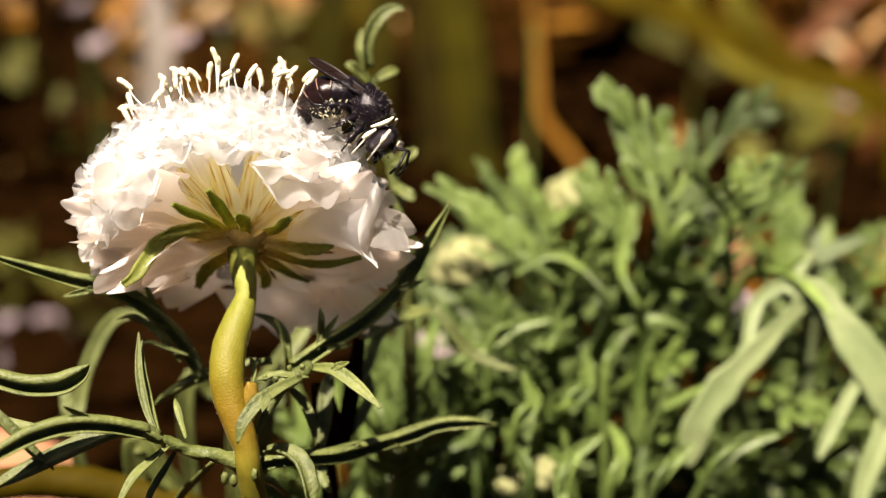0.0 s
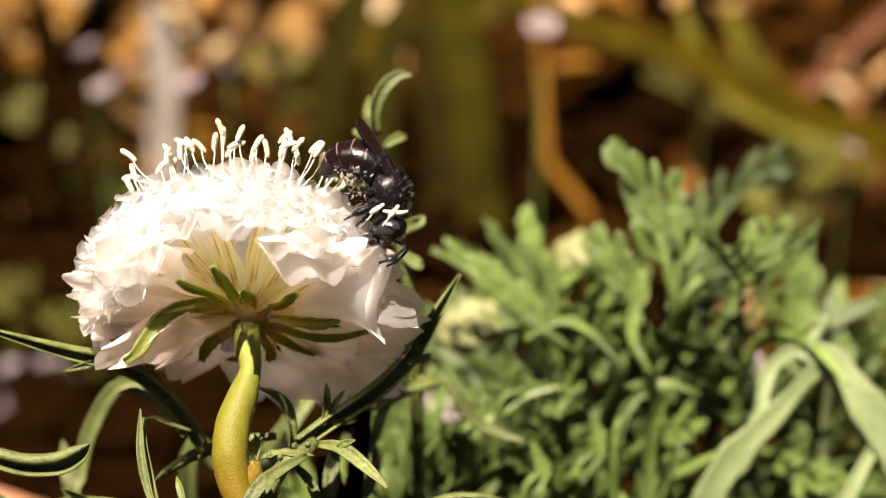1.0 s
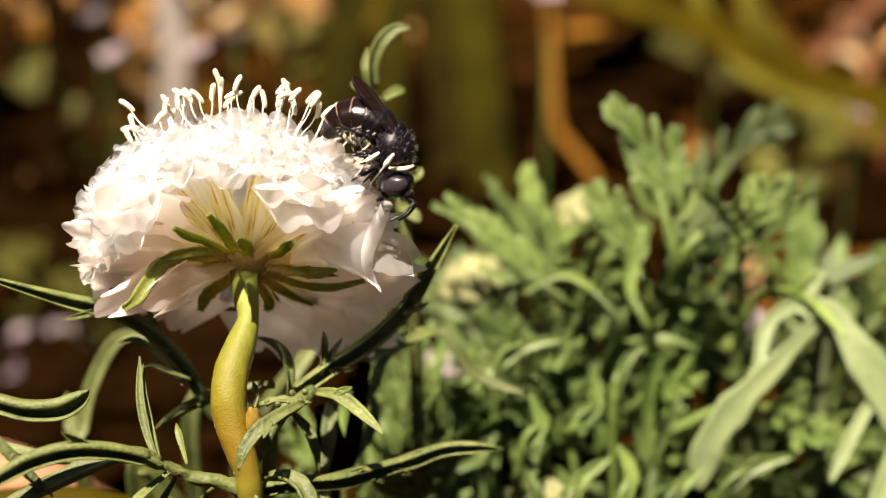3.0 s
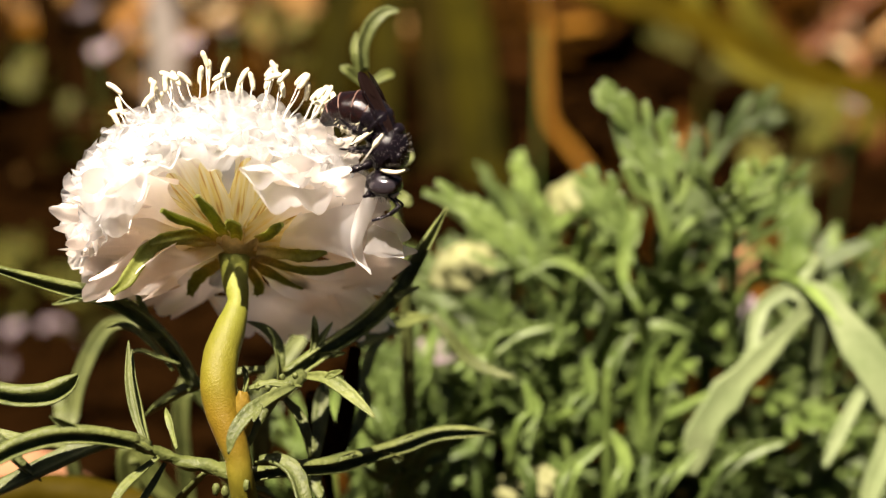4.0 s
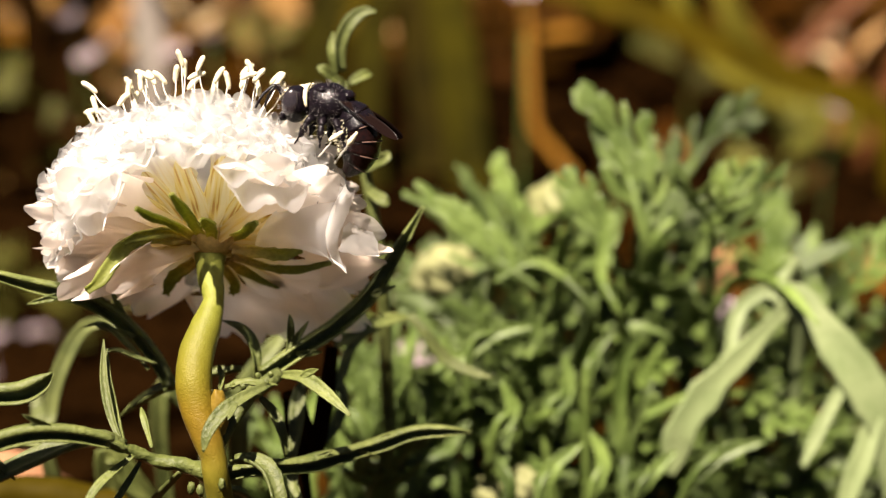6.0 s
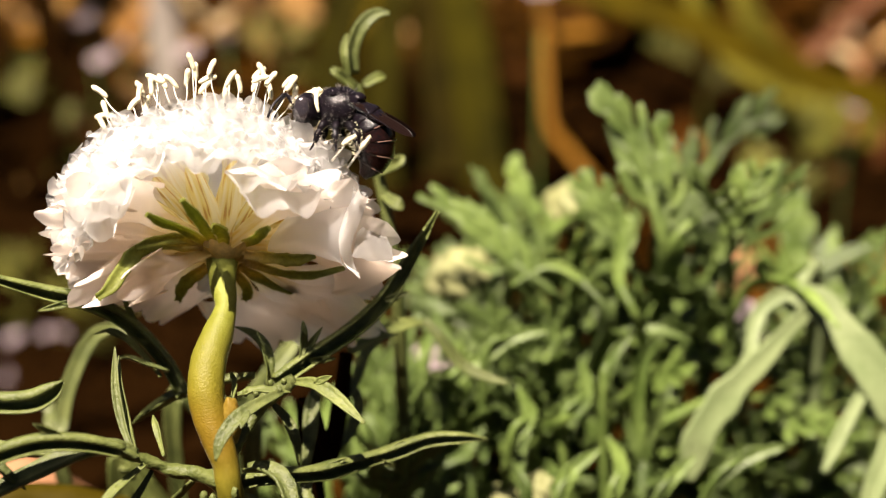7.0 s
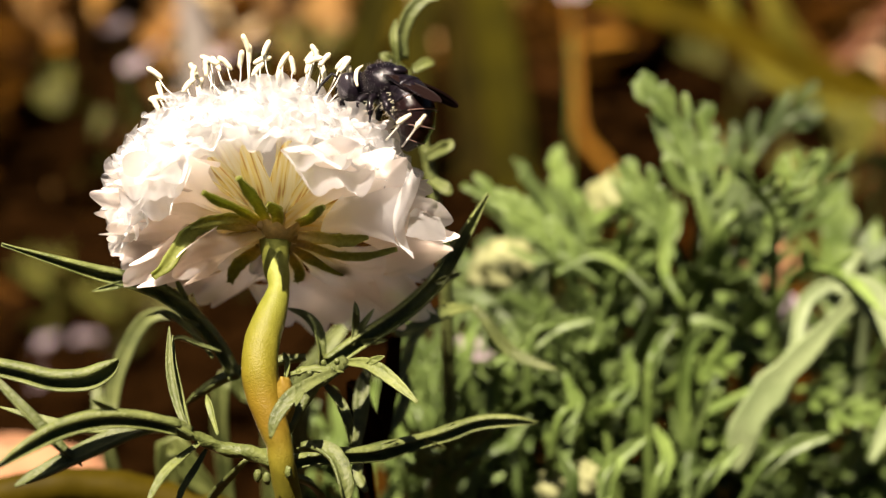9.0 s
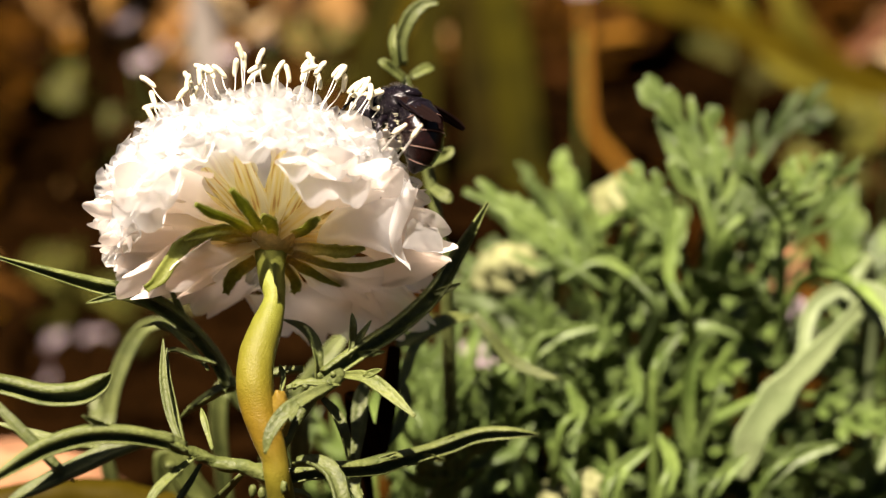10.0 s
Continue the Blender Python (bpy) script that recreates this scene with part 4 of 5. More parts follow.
    for _ in range(90):
        u, q = rng.uniform(0.1, 0.8), rng.uniform(math.pi * 1.1, math.pi * 1.9)
        a = turn * u + first
        r = float(np.interp(u * 6, range(7), radii))
        n = Vector((-math.sin(a), 0, math.cos(a)))
        p = Vector((-1.7 - rad * (math.sin(a) - math.sin(first)), 0, -0.3 - rad * (math.cos(first) - math.cos(a))))
        d = Vector((0, math.cos(q), 0)) * 1.04 + n * math.sin(q) * 0.93
        e = (d + Vector((rng.uniform(-0.6, 0.2), rng.uniform(-0.4, 0.4), rng.uniform(-0.3, 0.3)))).normalized()
        p = p + d * r
        brush.append(tube([p, p + e * 0.35, p + e * rng.uniform(0.5, 0.9)], [0.05, 0.045, 0.015], 2, 4))
    part("pollen_brush", joined(*brush), ANTHER, abdomen, "cream pollen brush under the abdomen")
    return bee


BEE = build_bee()


# ---- leafy plants beside the flower ----
def lobed_leaf(seed):
    """A small grey-green leaf cut into narrow lobes, along +y from its foot."""
    rng = random.Random(seed)
    length = rng.uniform(24, 34)
    bow = rng.uniform(-0.35, 0.25)
    rib = [Vector((0, 0, 0)), Vector((0, length * 0.35, length * 0.06)), Vector((rng.uniform(-1, 1), length * 0.7, length * bow * 0.4)),
           Vector((rng.uniform(-2, 2), length, length * bow))]
    shapes = [blade(rib, 1.25, fold=0.3, thick=0.3, n=14, base=0.5, belly=0.55, tip=0.3)]
    path = spline(rib, 20)
    for k in range(4):
        for side in (1, -1):
            i = 6 + k * 3 + (side > 0)
            p = path[i]
            reach = length * (0.4 - 0.055 * k) * rng.uniform(0.7, 1.15)
            up = reach * rng.uniform(-0.1, 0.35)
            q = [p, p + Vector((side * reach * 0.42, reach * 0.42, up * 0.5)), p + Vector((side * reach * 0.66, reach * 0.98, up))]
            shapes.append(blade(q, 1.1, fold=0.25, thick=0.25, n=8, base=0.7, belly=0.55, tip=0.3, seed=k + side, wave=0.2))
            if rng.random() < 0.6:
                r = q[1]
                shapes.append(blade([r, r + Vector((side * reach * 0.25, reach * 0.1, 0)), r + Vector((side * reach * 0.42, reach * 0.3, up * 0.3))], 1.1, fold=0.25, thick=0.3, n=6, tip=0.35))
    return joined(*shapes)


def slender_leaf(seed):
    """A narrow curved leaf with one or two side lobes near its tip."""
    rng = random.Random(seed)
    l, bow, turn = rng.uniform(20, 30), rng.uniform(-0.5, 0.4), rng.uniform(-0.3, 0.3)
    rib = [Vector((0, 0, 0)), Vector((l * turn * 0.2, l * 0.4, l * 0.12)), Vector((l * turn * 0.6, l * 0.75, l * (0.1 + bow * 0.4))), Vector((l * turn, l * 0.95, l * bow))]
    shapes = [blade(rib, 1.5, fold=0.5, thick=0.35, n=16, base=0.55, belly=0.6, tip=0.15, wave=0.3, seed=seed)]
    for side, at in ((1, 9), (-1, 11)):
        p = spline(rib, 20)[at]
        r = l * rng.uniform(0.2, 0.34)
        shapes.append(blade([p, p + Vector((side * r * 0.4, r * 0.5, 0.3)), p + Vector((side * r * 0.55, r, r * 0.15))], 0.9, fold=0.4, thick=0.35, n=8, base=0.75, tip=0.15))
    return joined(*shapes)


LOBED = [mesh_of("lobed_leaf", lobed_leaf(100 + k), LEAF_GREY) for k in range(7)] + [mesh_of("lobed_leaf", slender_leaf(140 + k), LEAF_GREY) for k in range(6)]
WEED_LOBED = [mesh_of("lobed_leaf", lobed_leaf(300 + k), WEED) for k in range(4)]


def leafy_plant(foot, top, leaves, seed, spread=1.0, label="grey-green leafy herb with finely lobed leaves", pool=None, material=None):
    rng = random.Random(seed)
    root, top = Vector(foot), Vector(top)
    foot = Vector((root.x, root.y, GROUND))
    herb = thing("leafy_herb", foot, label, "plant", "herbs beside the flower")
    mid = root.lerp(top, 0.5) + Vector((rng.uniform(-5, 5), rng.uniform(-5, 5), 4))
    path = [root - foot, mid - foot, top - foot]
    part("stem", tube([Vector((0, 0, 0))] + path, [1.9, 1.5, 1.1, 0.6], 20, 8, 0.1, seed), material or LEAF_GREY, herb)
    way = spline(path, 40)
    for k in range(leaves):
        share = 1 - (k / leaves) ** 1.15 * 0.78
        p = way[int(share * 40)]
        az = k * 137.5 + rng.uniform(-25, 25)
        el = 62 * (1 - k / leaves) ** 0.8 + rng.uniform(-8, 18)
        size = (0.5 + 0.55 * min(1.0, k / leaves * 2.5)) * rng.uniform(0.8, 1.15) * spread
        m = Matrix.Translation(p * MM) @ pose(0, 0, 0, 0, 0, az) @ pose(0, 0, 0, el, rng.uniform(-25, 25), 0) @ Matrix.Diagonal((size, size, size, 1))
        part("lobed_leaf", rng.choice(pool or LOBED), LEAF_GREY, herb, at=m)


def build_herbs():
    tops = [(70.7, 61.5, 73.2), (59.8, 69.3, 71.3), (48.2, 78.5, 67.2), (37.3, 87.7, 58.5), (95.5, 73.4, 56.2), (30.5, 85.4, 53.7), (51.8, 57.1, 59.2), (40.1, 59.2, 61.3), (68.4, 67.7, 55.8), (87.7, 88.5, 46.2), (103.2, 80.1, 42.2), (30.8, 59.4, 54.7), (39.3, 48.9, 51), (55, 57.5, 45.9), (19.9, 48.6, 45.8), (33.2, 45, 47.5), (53.3, 57.7, 22.5), (79.1, 67.8, 25.4), (89, 65.3, 24.6), (100.9, 66.9, 23.5), (72.6, 65.8, 11.7), (75.6, 61.3, 16.2), (94.6, 59.3, 16.5), (11, 31.5, 49.3), (3.7, 32.8, 40.1), (28.2, 46.9, 46.8), (38.7, 49.1, 56.2), (15.4, 32.3, 50.9)]
    rng = random.Random(11)
    for k, top in enumerate(tops):
        foot = (top[0] + rng.uniform(-10, 10), top[1] + rng.uniform(-4, 14), -4)
        leafy_plant(foot, top, 11, 202 + k, 0.9 if k < 9 else 0.82)


build_herbs()


def pinnate_leaf(points, half, lobes, reach, seed):
    """A leaf along the points, cut into blunt lobes on both sides."""
    rng = random.Random(seed)
    path = spline(points, 40)
    view = (0.1, -0.95, 0.3)
    fr = frames_along(path, view)
    shapes = [blade(points, half * 0.62, view, 0.3, 0.3, 24, base=0.45, tip=0.4, belly=0.6, wave=0.3, seed=seed)]
    for k in range(lobes + (lobes > 0)):
        for side in (1, -1):
            share = 0.2 + 0.6 * (k + 0.25 * (side > 0)) / lobes
            p, (s, u, t) = path[int(share * 40)], fr[int(share * 40)]
            r = reach * (1.1 - 0.6 * share) * rng.uniform(0.75, 1.2)
            bow = u * r * rng.uniform(-0.25, 0.3)
            lean = rng.uniform(0.3, 0.75)
            q = [p, p + s * side * r * lean * 0.7 + t * r * 0.45 + bow * 0.6, p + s * side * r * lean + t * r * 1.15 + bow]
            if rng.random() < 0.15:
                continue
            shapes.append(blade(q, half * rng.uniform(0.36, 0.6), view, 0.3, 0.25, 9, base=0.65, tip=0.4, belly=0.6, wave=0.25, seed=seed + k))
    return joined(*shapes)


def build_tall_herb(root, ways):
    """A taller herb whose lobed leaves stand clear of the rest."""
    foot = Vector((root[0], root[1], GROUND))
    herb = thing("tall_herb", foot, "tall grey-green herb with broad blunt-lobed leaves", "plant", "herbs beside the flower")
    shift = Matrix.Translation(-foot)
    part("stem", moved(tube([foot, Vector(root) - Vector((0, 0, 60)), root], [2.0, 1.8, 1.4], 20, 8, 0.1, root[0]), shift), LEAF_GREY, herb)
    for k, (pts, half, lobes, reach) in enumerate(ways):
        low = Vector(pts[0])
        part("leaf_stalk", moved(tube([root, Vector(root).lerp(low, 0.5) + Vector((0, 2, 2)), low, pts[1]], [1.1, 0.9, 0.8, 0.5], 14, 7), shift), LEAF_GREY, herb)
        part("lobed_leaf", moved(pinnate_leaf(pts, half, lobes, reach, root[0] + k), shift), LEAF_GREY, herb)


build_tall_herb((60, 66, 40), (([(59.3, 57.7, 74.5), (56.7, 62.0, 84.3), (53.6, 65.3, 91.7), (47.9, 67.5, 96.9)], 2.1, 4, 7.0), ([(60.2, 60.8, 74.1), (60.2, 64.5, 82.4), (59.4, 69.1, 92.7)], 1.6, 2, 4.5), ([(61.1, 60.4, 73.3), (65.6, 62.3, 77.3), (72.9, 63.3, 79.3)], 1.7, 3, 5.0), ([(55.2, 54.7, 68.1), (52.6, 57.6, 74.6), (49.5, 60.1, 80.4), (46.4, 62.5, 85.7)], 1.6, 3, 5.0), ([(64.1, 70.0, 70.0), (66.0, 73.5, 77.8), (65.6, 76.1, 83.8)], 1.6, 3, 4.5), ([(54.1, 45.7, 67.6), (51.5, 47.8, 72.4), (51.8, 50.3, 77.9), (52.9, 52.2, 82.2)], 1.7, 0, 0)))
build_tall_herb((70, 98, 30), (([(68.5, 95.1, 60.0), (74.4, 100.8, 72.4), (79.7, 103.2, 77.7), (87.1, 105.0, 81.4)], 2.0, 4, 7.0), ([(69.2, 65.0, 58.7), (69.7, 67.7, 64.8), (72.6, 69.9, 69.5)], 1.4, 3, 4.0)))
build_tall_herb((46, 60, 35), (([(42.7, 53.9, 66.6), (35.6, 56.3, 72.4), (29.4, 58.8, 78.2), (20.5, 60.5, 82.2)], 1.7, 5, 6.0), ([(50.0, 47.5, 66.8), (45.7, 49.9, 72.4), (40.5, 50.8, 74.5), (34.8, 49.5, 71.8)], 1.3, 0, 0)))
build_tall_herb((46, 84, 30), (([(45.8, 80.6, 57.8), (39.9, 85.1, 68.0), (36.5, 89.4, 77.6)], 2.0, 3, 5.0),))
build_tall_herb((95, 104, 10), (([(94.2, 100.5, 39.3), (93.2, 105.9, 51.4), (92.2, 110.7, 62.1)], 2.8, 4, 8.0), ([(103.6, 86.0, 38.4), (101.0, 90.3, 48.0), (97.4, 93.3, 54.8)], 2.0, 3, 6.0)))


def build_slender_herb(foot, ways):
    """Narrow bright leaves that stand low among the herbs."""
    foot = Vector((*foot, GROUND))
    herb = thing("slender_herb", foot, "low herb with narrow bright green upright leaves", "plant", "herbs beside the flower")
    shift = Matrix.Translation(-foot)
    part("stem", moved(tube([foot, foot + Vector((0, 2, 90)), foot + Vector((2, 4, 175))], [2.2, 2.0, 1.4], 16, 8), shift), LEAF_GREY, herb)
    crown = foot + Vector((2, 4, 175))
    for k, (pts, half) in enumerate(ways):
        low = Vector(pts[0])
        part("leaf_stalk", moved(tube([crown - Vector((0, 0, 20)), crown.lerp(low, 0.5) - Vector((0, 0, 8)), low, pts[1]], [0.9, 0.8, 0.7, 0.4], 12, 6), shift), LEAF_GREY, herb)
        part("leaf", moved(blade(pts, half, (0.1, -0.9, 0.4), 0.5, 0.3, 20, base=0.6, tip=0.2, wave=0.3, seed=k * 1.3), shift), LEAF_GREY, herb)


build_slender_herb((5, 48), (([(-8.5, 45.7, 35.3), (-6.6, 49.0, 42.8), (-3.3, 51.5, 48.2)], 1.5), ([(-2.1, 45.3, 34.4), (0.3, 49.1, 42.7), (-1.0, 52.3, 49.9)], 1.5), ([(1.6, 46.1, 36.0), (3.0, 48.4, 41.0), (1.7, 50.6, 46.1)], 1.2), ([(5.3, 45.4, 34.3), (4.2, 49.5, 43.5), (6.5, 53.3, 51.9)], 1.4), ([(9.8, 45.5, 34.2), (11.0, 49.2, 42.6), (9.1, 52.4, 49.7)], 1.4), ([(14.1, 37.8, 41.6), (15.0, 41.1, 48.7), (14.0, 44.3, 56.0)], 1.0), ([(17.8, 40.5, 37.6), (18.8, 45.3, 48.2), (18.0, 49.6, 58.0), (20.3, 52.9, 65.3)], 1.3)))
build_slender_herb((29, 40), (([(21.1, 48.6, 55.5), (21.6, 50.7, 60.4), (23.9, 53.0, 65.2)], 1.0), ([(23.7, 35.5, 41.0), (22.9, 39.1, 48.9), (24.9, 41.9, 55.2)], 1.2), ([(25.2, 40.7, 57.4), (28.2, 42.5, 61.3), (33.0, 43.4, 63.2)], 1.0), ([(28.9, 33.9, 42.1), (27.7, 36.9, 48.8), (30.7, 38.8, 53.0)], 1.1), ([(30.7, 41.1, 63.0), (35.0, 42.7, 66.3), (40.6, 43.1, 67.2)], 1.1), ([(34.2, 30.1, 55.5), (37.1, 31.7, 58.8), (35.5, 33.5, 63.0)], 1.1), ([(36.9, 24.8, 48.3), (35.3, 27.1, 53.5), (37.0, 29.1, 58.0)], 1.0)))
build_slender_herb((50, 36), (([(41.1, 26.2, 46.3), (42.8, 28.4, 51.2), (47.4, 29.9, 54.5)], 1.2), ([(42.2, 36.9, 53.1), (46.0, 39.2, 58.2), (45.2, 41.4, 63.2)], 1.2), ([(48.8, 41.1, 57.5), (50.2, 43.2, 62.2), (53.2, 44.7, 65.3)], 1.0), ([(48.9, 29.1, 45.2), (50.8, 31.3, 50.2), (49.0, 33.2, 54.4)], 1.1), ([(55.3, 27.5, 46.3), (58.2, 29.2, 50.1), (61.5, 30.4, 52.7)], 1.1), ([(63.6, 28.6, 48.5), (68.6, 30.4, 52.3), (74.8, 31.2, 54.0)], 1.3)))


def build_leaf_tuft(foot, count, spread, seed):
    """A tuft of narrow upright leaves at uneven heights."""
    rng = random.Random(seed)
    ways = []
    for k in range(count):
        x = foot[0] + spread * ((k + 0.5) / count * 2 - 1)
        y, z, lean = foot[1] + rng.uniform(-5, 5), rng.uniform(26, 46), rng.uniform(-4, 4)
        ways.append(([(x, y, z), (x + lean * 0.5, y + 2, z + 5.5), (x + lean, y + 4, z + rng.uniform(9, 14))], rng.uniform(1.2, 1.8)))
    build_slender_herb(foot, ways)


build_leaf_tuft((22, 54), 8, 10, 41)
build_leaf_tuft((42, 55), 8, 11, 42)
build_leaf_tuft((56, 60), 5, 8, 43)


def build_drooping_leaf():
    """A broad pale leaf that arches over and hangs in two arms."""
    foot = Vector((98.9, 67.2, 14.5))
    foot.z = GROUND
    ob = thing("drooping_plant", foot, "pale green plant with a broad drooping forked leaf", "plant")
    shift = Matrix.Translation(-foot)
    arm = blade([(82.6, 50.3, 68.3), (79.2, 47.3, 66.6), (74.1, 43.4, 63), (68.7, 39.6, 59.4), (64.9, 36.8, 56), (62.9, 35.4, 52.9), (62.3, 34.8, 49.2), (61.7, 34.2, 45.7)], 2.75, (0.1, -1, 0.2), 0.1, 0.1, 36, base=0.34, tip=0.12, wave=0.4, belly=0.62)
    part("leaf", moved(arm, shift), LEAF_PALE, ob)
    loop = blade([(68.9, 40.7, 59.5), (71.5, 45, 61.6), (72.7, 48.5, 64.3), (74.4, 50.8, 66.9), (78.3, 51.6, 68.7), (82.6, 50.3, 68.3)], 1.25, (0.1, -0.9, 0.5), 0.3, 0.25, 28, base=0.6, tip=0.5, wave=0.2, seed=3)
    part("leaf", moved(loop, shift), LEAF_PALE, ob)
    arch = blade([(78.5, 50.7, 69.1), (82.3, 49.3, 68.4), (87.4, 45.7, 63.1), (92.3, 42.8, 56.9), (95.8, 40.6, 49.7), (97.7, 38.1, 37.4)], 3.5, (0.1, -0.9, 0.5), 0.12, 0.14, 36, base=0.4, tip=0.2, wave=0.25, belly=0.55, seed=4)
    part("leaf", moved(arch, shift), LEAF_PALE, ob)
    lobe = blade([(89.2, 42.7, 56.7), (86.1, 39.1, 53.7), (83.7, 36.4, 50.3), (81.7, 34, 47.5)], 1.15, (0, -0.9, 0.4), 0.2, 0.2, 16, base=0.8, tip=0.3, seed=5)
    part("leaf", moved(lobe, shift), LEAF_PALE, ob)
    lobe = blade([(94.4, 41.7, 52.2), (92.3, 38.2, 47), (90.1, 35.9, 42.2), (88.3, 32.9, 35.7)], 1.9, (0, -0.9, 0.4), 0.2, 0.2, 16, base=0.8, tip=0.3, seed=6)
    part("leaf", moved(lobe, shift), LEAF_PALE, ob)
    stem = tube([(79.5, 52.5, 68.2), (87.2, 63.9, 47.8), (foot.x, foot.y, GROUND)], [1.2, 1.5, 1.8], 16, 8)
    part("stem", moved(stem, shift), LEAF_PALE, ob)


build_drooping_leaf()


def build_young_shoot():
    """A pair of narrow upright leaves among the herbs."""
    foot = Vector((57, 46.4, 33.9))
    foot.z = GROUND
    ob = thing("young_shoot", foot, "young shoot with narrow upright yellow-green leaves", "plant")
    shift = Matrix.Translation(-foot)
    low = Vector((55.7, 41.6, 44.8))
    part("stem", moved(tube([foot, foot.lerp(low, 0.5), low], [1.3, 1.2, 1.1], 10, 8), shift), LEAF_GREY, ob)
    for pts, w in (([(55.7, 41.4, 44.4), (54.5, 42.6, 51.7), (54.4, 43.5, 58.4), (55.7, 44.5, 62.9), (57.8, 44.5, 65.4)], 1.2), ([(55.7, 41.4, 44.4), (56.5, 42, 50.4), (58.1, 42, 55.1), (59.4, 43.1, 57.6)], 1.1), ([(55.3, 41.2, 44), (53.7, 42.3, 48.7), (52.7, 42.7, 52.1)], 0.9)):
        part("leaf", moved(blade(pts, w, (0.2, -1, 0.2), 0.7, 0.3, 20, base=0.7, tip=0.15, wave=0.2), shift), LEAF_GREY, ob)


build_young_shoot()


def build_back_shoot():
    """A slender shoot behind the flower head with a hooked leaf at its tip."""
    foot = Vector((19, 52, GROUND))
    ob = thing("slender_shoot", foot, "slender green shoot with a hooked leaf, behind the flower", "plant")
    shift = Matrix.Translation(-foot)
    part("stem", moved(tube([(13.7, 30.2, 110.3), (16.3, 27.6, 99.9), (18.1, 25.4, 88.3), (18.8, 26.5, 70), (19, 40, -40), foot], [0.7, 0.8, 0.9, 1.0, 1.2, 1.5], 40, 8), shift), LEAF, ob)
    for pts, w in (([(13.5, 30.8, 111.6), (13.4, 31.1, 114.7), (14.6, 31.4, 117.7), (16.5, 32.1, 119.2), (18.3, 32.2, 119.3)], 0.95), ([(12.8, 29.7, 111.6), (12.5, 29.7, 113.9), (12.4, 30.3, 115.3), (12.7, 31, 116.9)], 0.55),
                   ([(13.8, 29.1, 110.2), (12.4, 28.6, 111.6), (11.4, 28, 112.7), (10.7, 28.2, 113.1)], 0.75), ([(14.7, 31.1, 110), (16.3, 32.5, 110.5), (17.4, 33.6, 110.4)], 0.7),
                   ([(16.4, 26.3, 99.6), (18.1, 25.7, 100.7), (19.3, 25, 101.6), (19.9, 25.3, 102.3)], 0.9), ([(17.1, 25.9, 96.5), (18.8, 23.6, 96.2), (19.8, 23.4, 95.7)], 0.9)):
        part("leaf", moved(blade(pts, w, (0.2, -0.7, 0.5), 0.4, 0.45, 16, base=0.7, tip=0.15), shift), LEAF, ob)


build_back_shoot()


def build_low_shoot():
    """A shoot between the flower and the herbs, with curled narrow leaves."""
    foot = Vector((22, 40, GROUND))
    ob = thing("low_shoot", foot, "dark stemmed shoot with curled narrow green leaves", "plant")
    shift = Matrix.Translation(-foot)
    part("stem", moved(tube([(12.4, 13.7, 79.7), (11.5, 10.9, 73.6), (10, 8.6, 66.3), (8.3, 8.2, 58.4), foot], [0.9, 1.2, 1.2, 1.3, 1.6], 24, 8), shift), STEM_AND_SHADE, ob, "dark brown stem")
    for pts, w in (([(22.4, 24.3, 78.8), (24.4, 23.2, 76.3), (27.1, 22.6, 72.8), (30.3, 21.9, 71.2), (33.8, 21.5, 70.4)], 0.95), ([(12.6, 15.5, 78.8), (16.3, 18, 79.5), (19.3, 21.3, 79.4), (22.4, 24.2, 78.6)], 1.2),
                   ([(11.6, 10.9, 73.6), (13.3, 15.6, 74.3), (14.6, 20.7, 75.9), (18.4, 27.4, 75.9)], 0.8), ([(10.4, 8.9, 67), (12.5, 12.7, 68.1), (13.5, 16, 70.5), (12.3, 19.4, 73)], 0.8)):
        part("leaf", moved(blade(pts, w, (0, -0.5, 0.8), 0.45, 0.35, 20, base=0.6), shift), LEAF, ob)


build_low_shoot()


def build_arching_leaves():
    """Broad soft leaves that arch behind the flower's stalk."""
    foot = Vector((-22, 52, GROUND))
    ob = thing("arching_plant", foot, "plant with soft arching green leaves behind the stalk", "plant")
    shift = Matrix.Translation(-foot)
    for pts, w in (([(-28.7, 19.6, 59.1), (-28, 21.1, 64.8), (-26.6, 22.6, 70.3), (-23.6, 24.1, 75.9), (-20.6, 24, 78), (-16.4, 22.8, 77.8)], 1.15), ([(-29.9, 23.1, 59.7), (-31.4, 26.9, 63.1), (-32.3, 29.2, 65.6)], 1.0),
                   ([(-6.9, 28.1, 58.5), (-2.5, 28.5, 64.1), (1.5, 31.8, 68.9), (4.7, 35.4, 71.7)], 1.5),
                   ([(-1.8, 20.6, 61.3), (-1.1, 23.5, 65.2), (0.3, 27.3, 68.6)], 1.4),
                   ([(-13.7, 26.1, 63.6), (-10, 28.1, 63.3), (-5.3, 29.5, 61.6), (-0.4, 29.3, 58.8)], 1.5), ([(-20.3, 19.2, 58.4), (-16.6, 19.5, 54.4), (-13.9, 20.7, 49.7)], 1.8)):
        end = [Vector(p) for p in pts]
        base = [foot.lerp(end[0], 0.02), foot.lerp(end[0], 0.8) + Vector((0, 0, 6))]
        part("leaf", moved(blade(base + end, w, (0, -0.8, 0.5), 0.35, 0.25, 26, base=0.6, belly=0.6), shift), LEAF, ob)


build_arching_leaves()


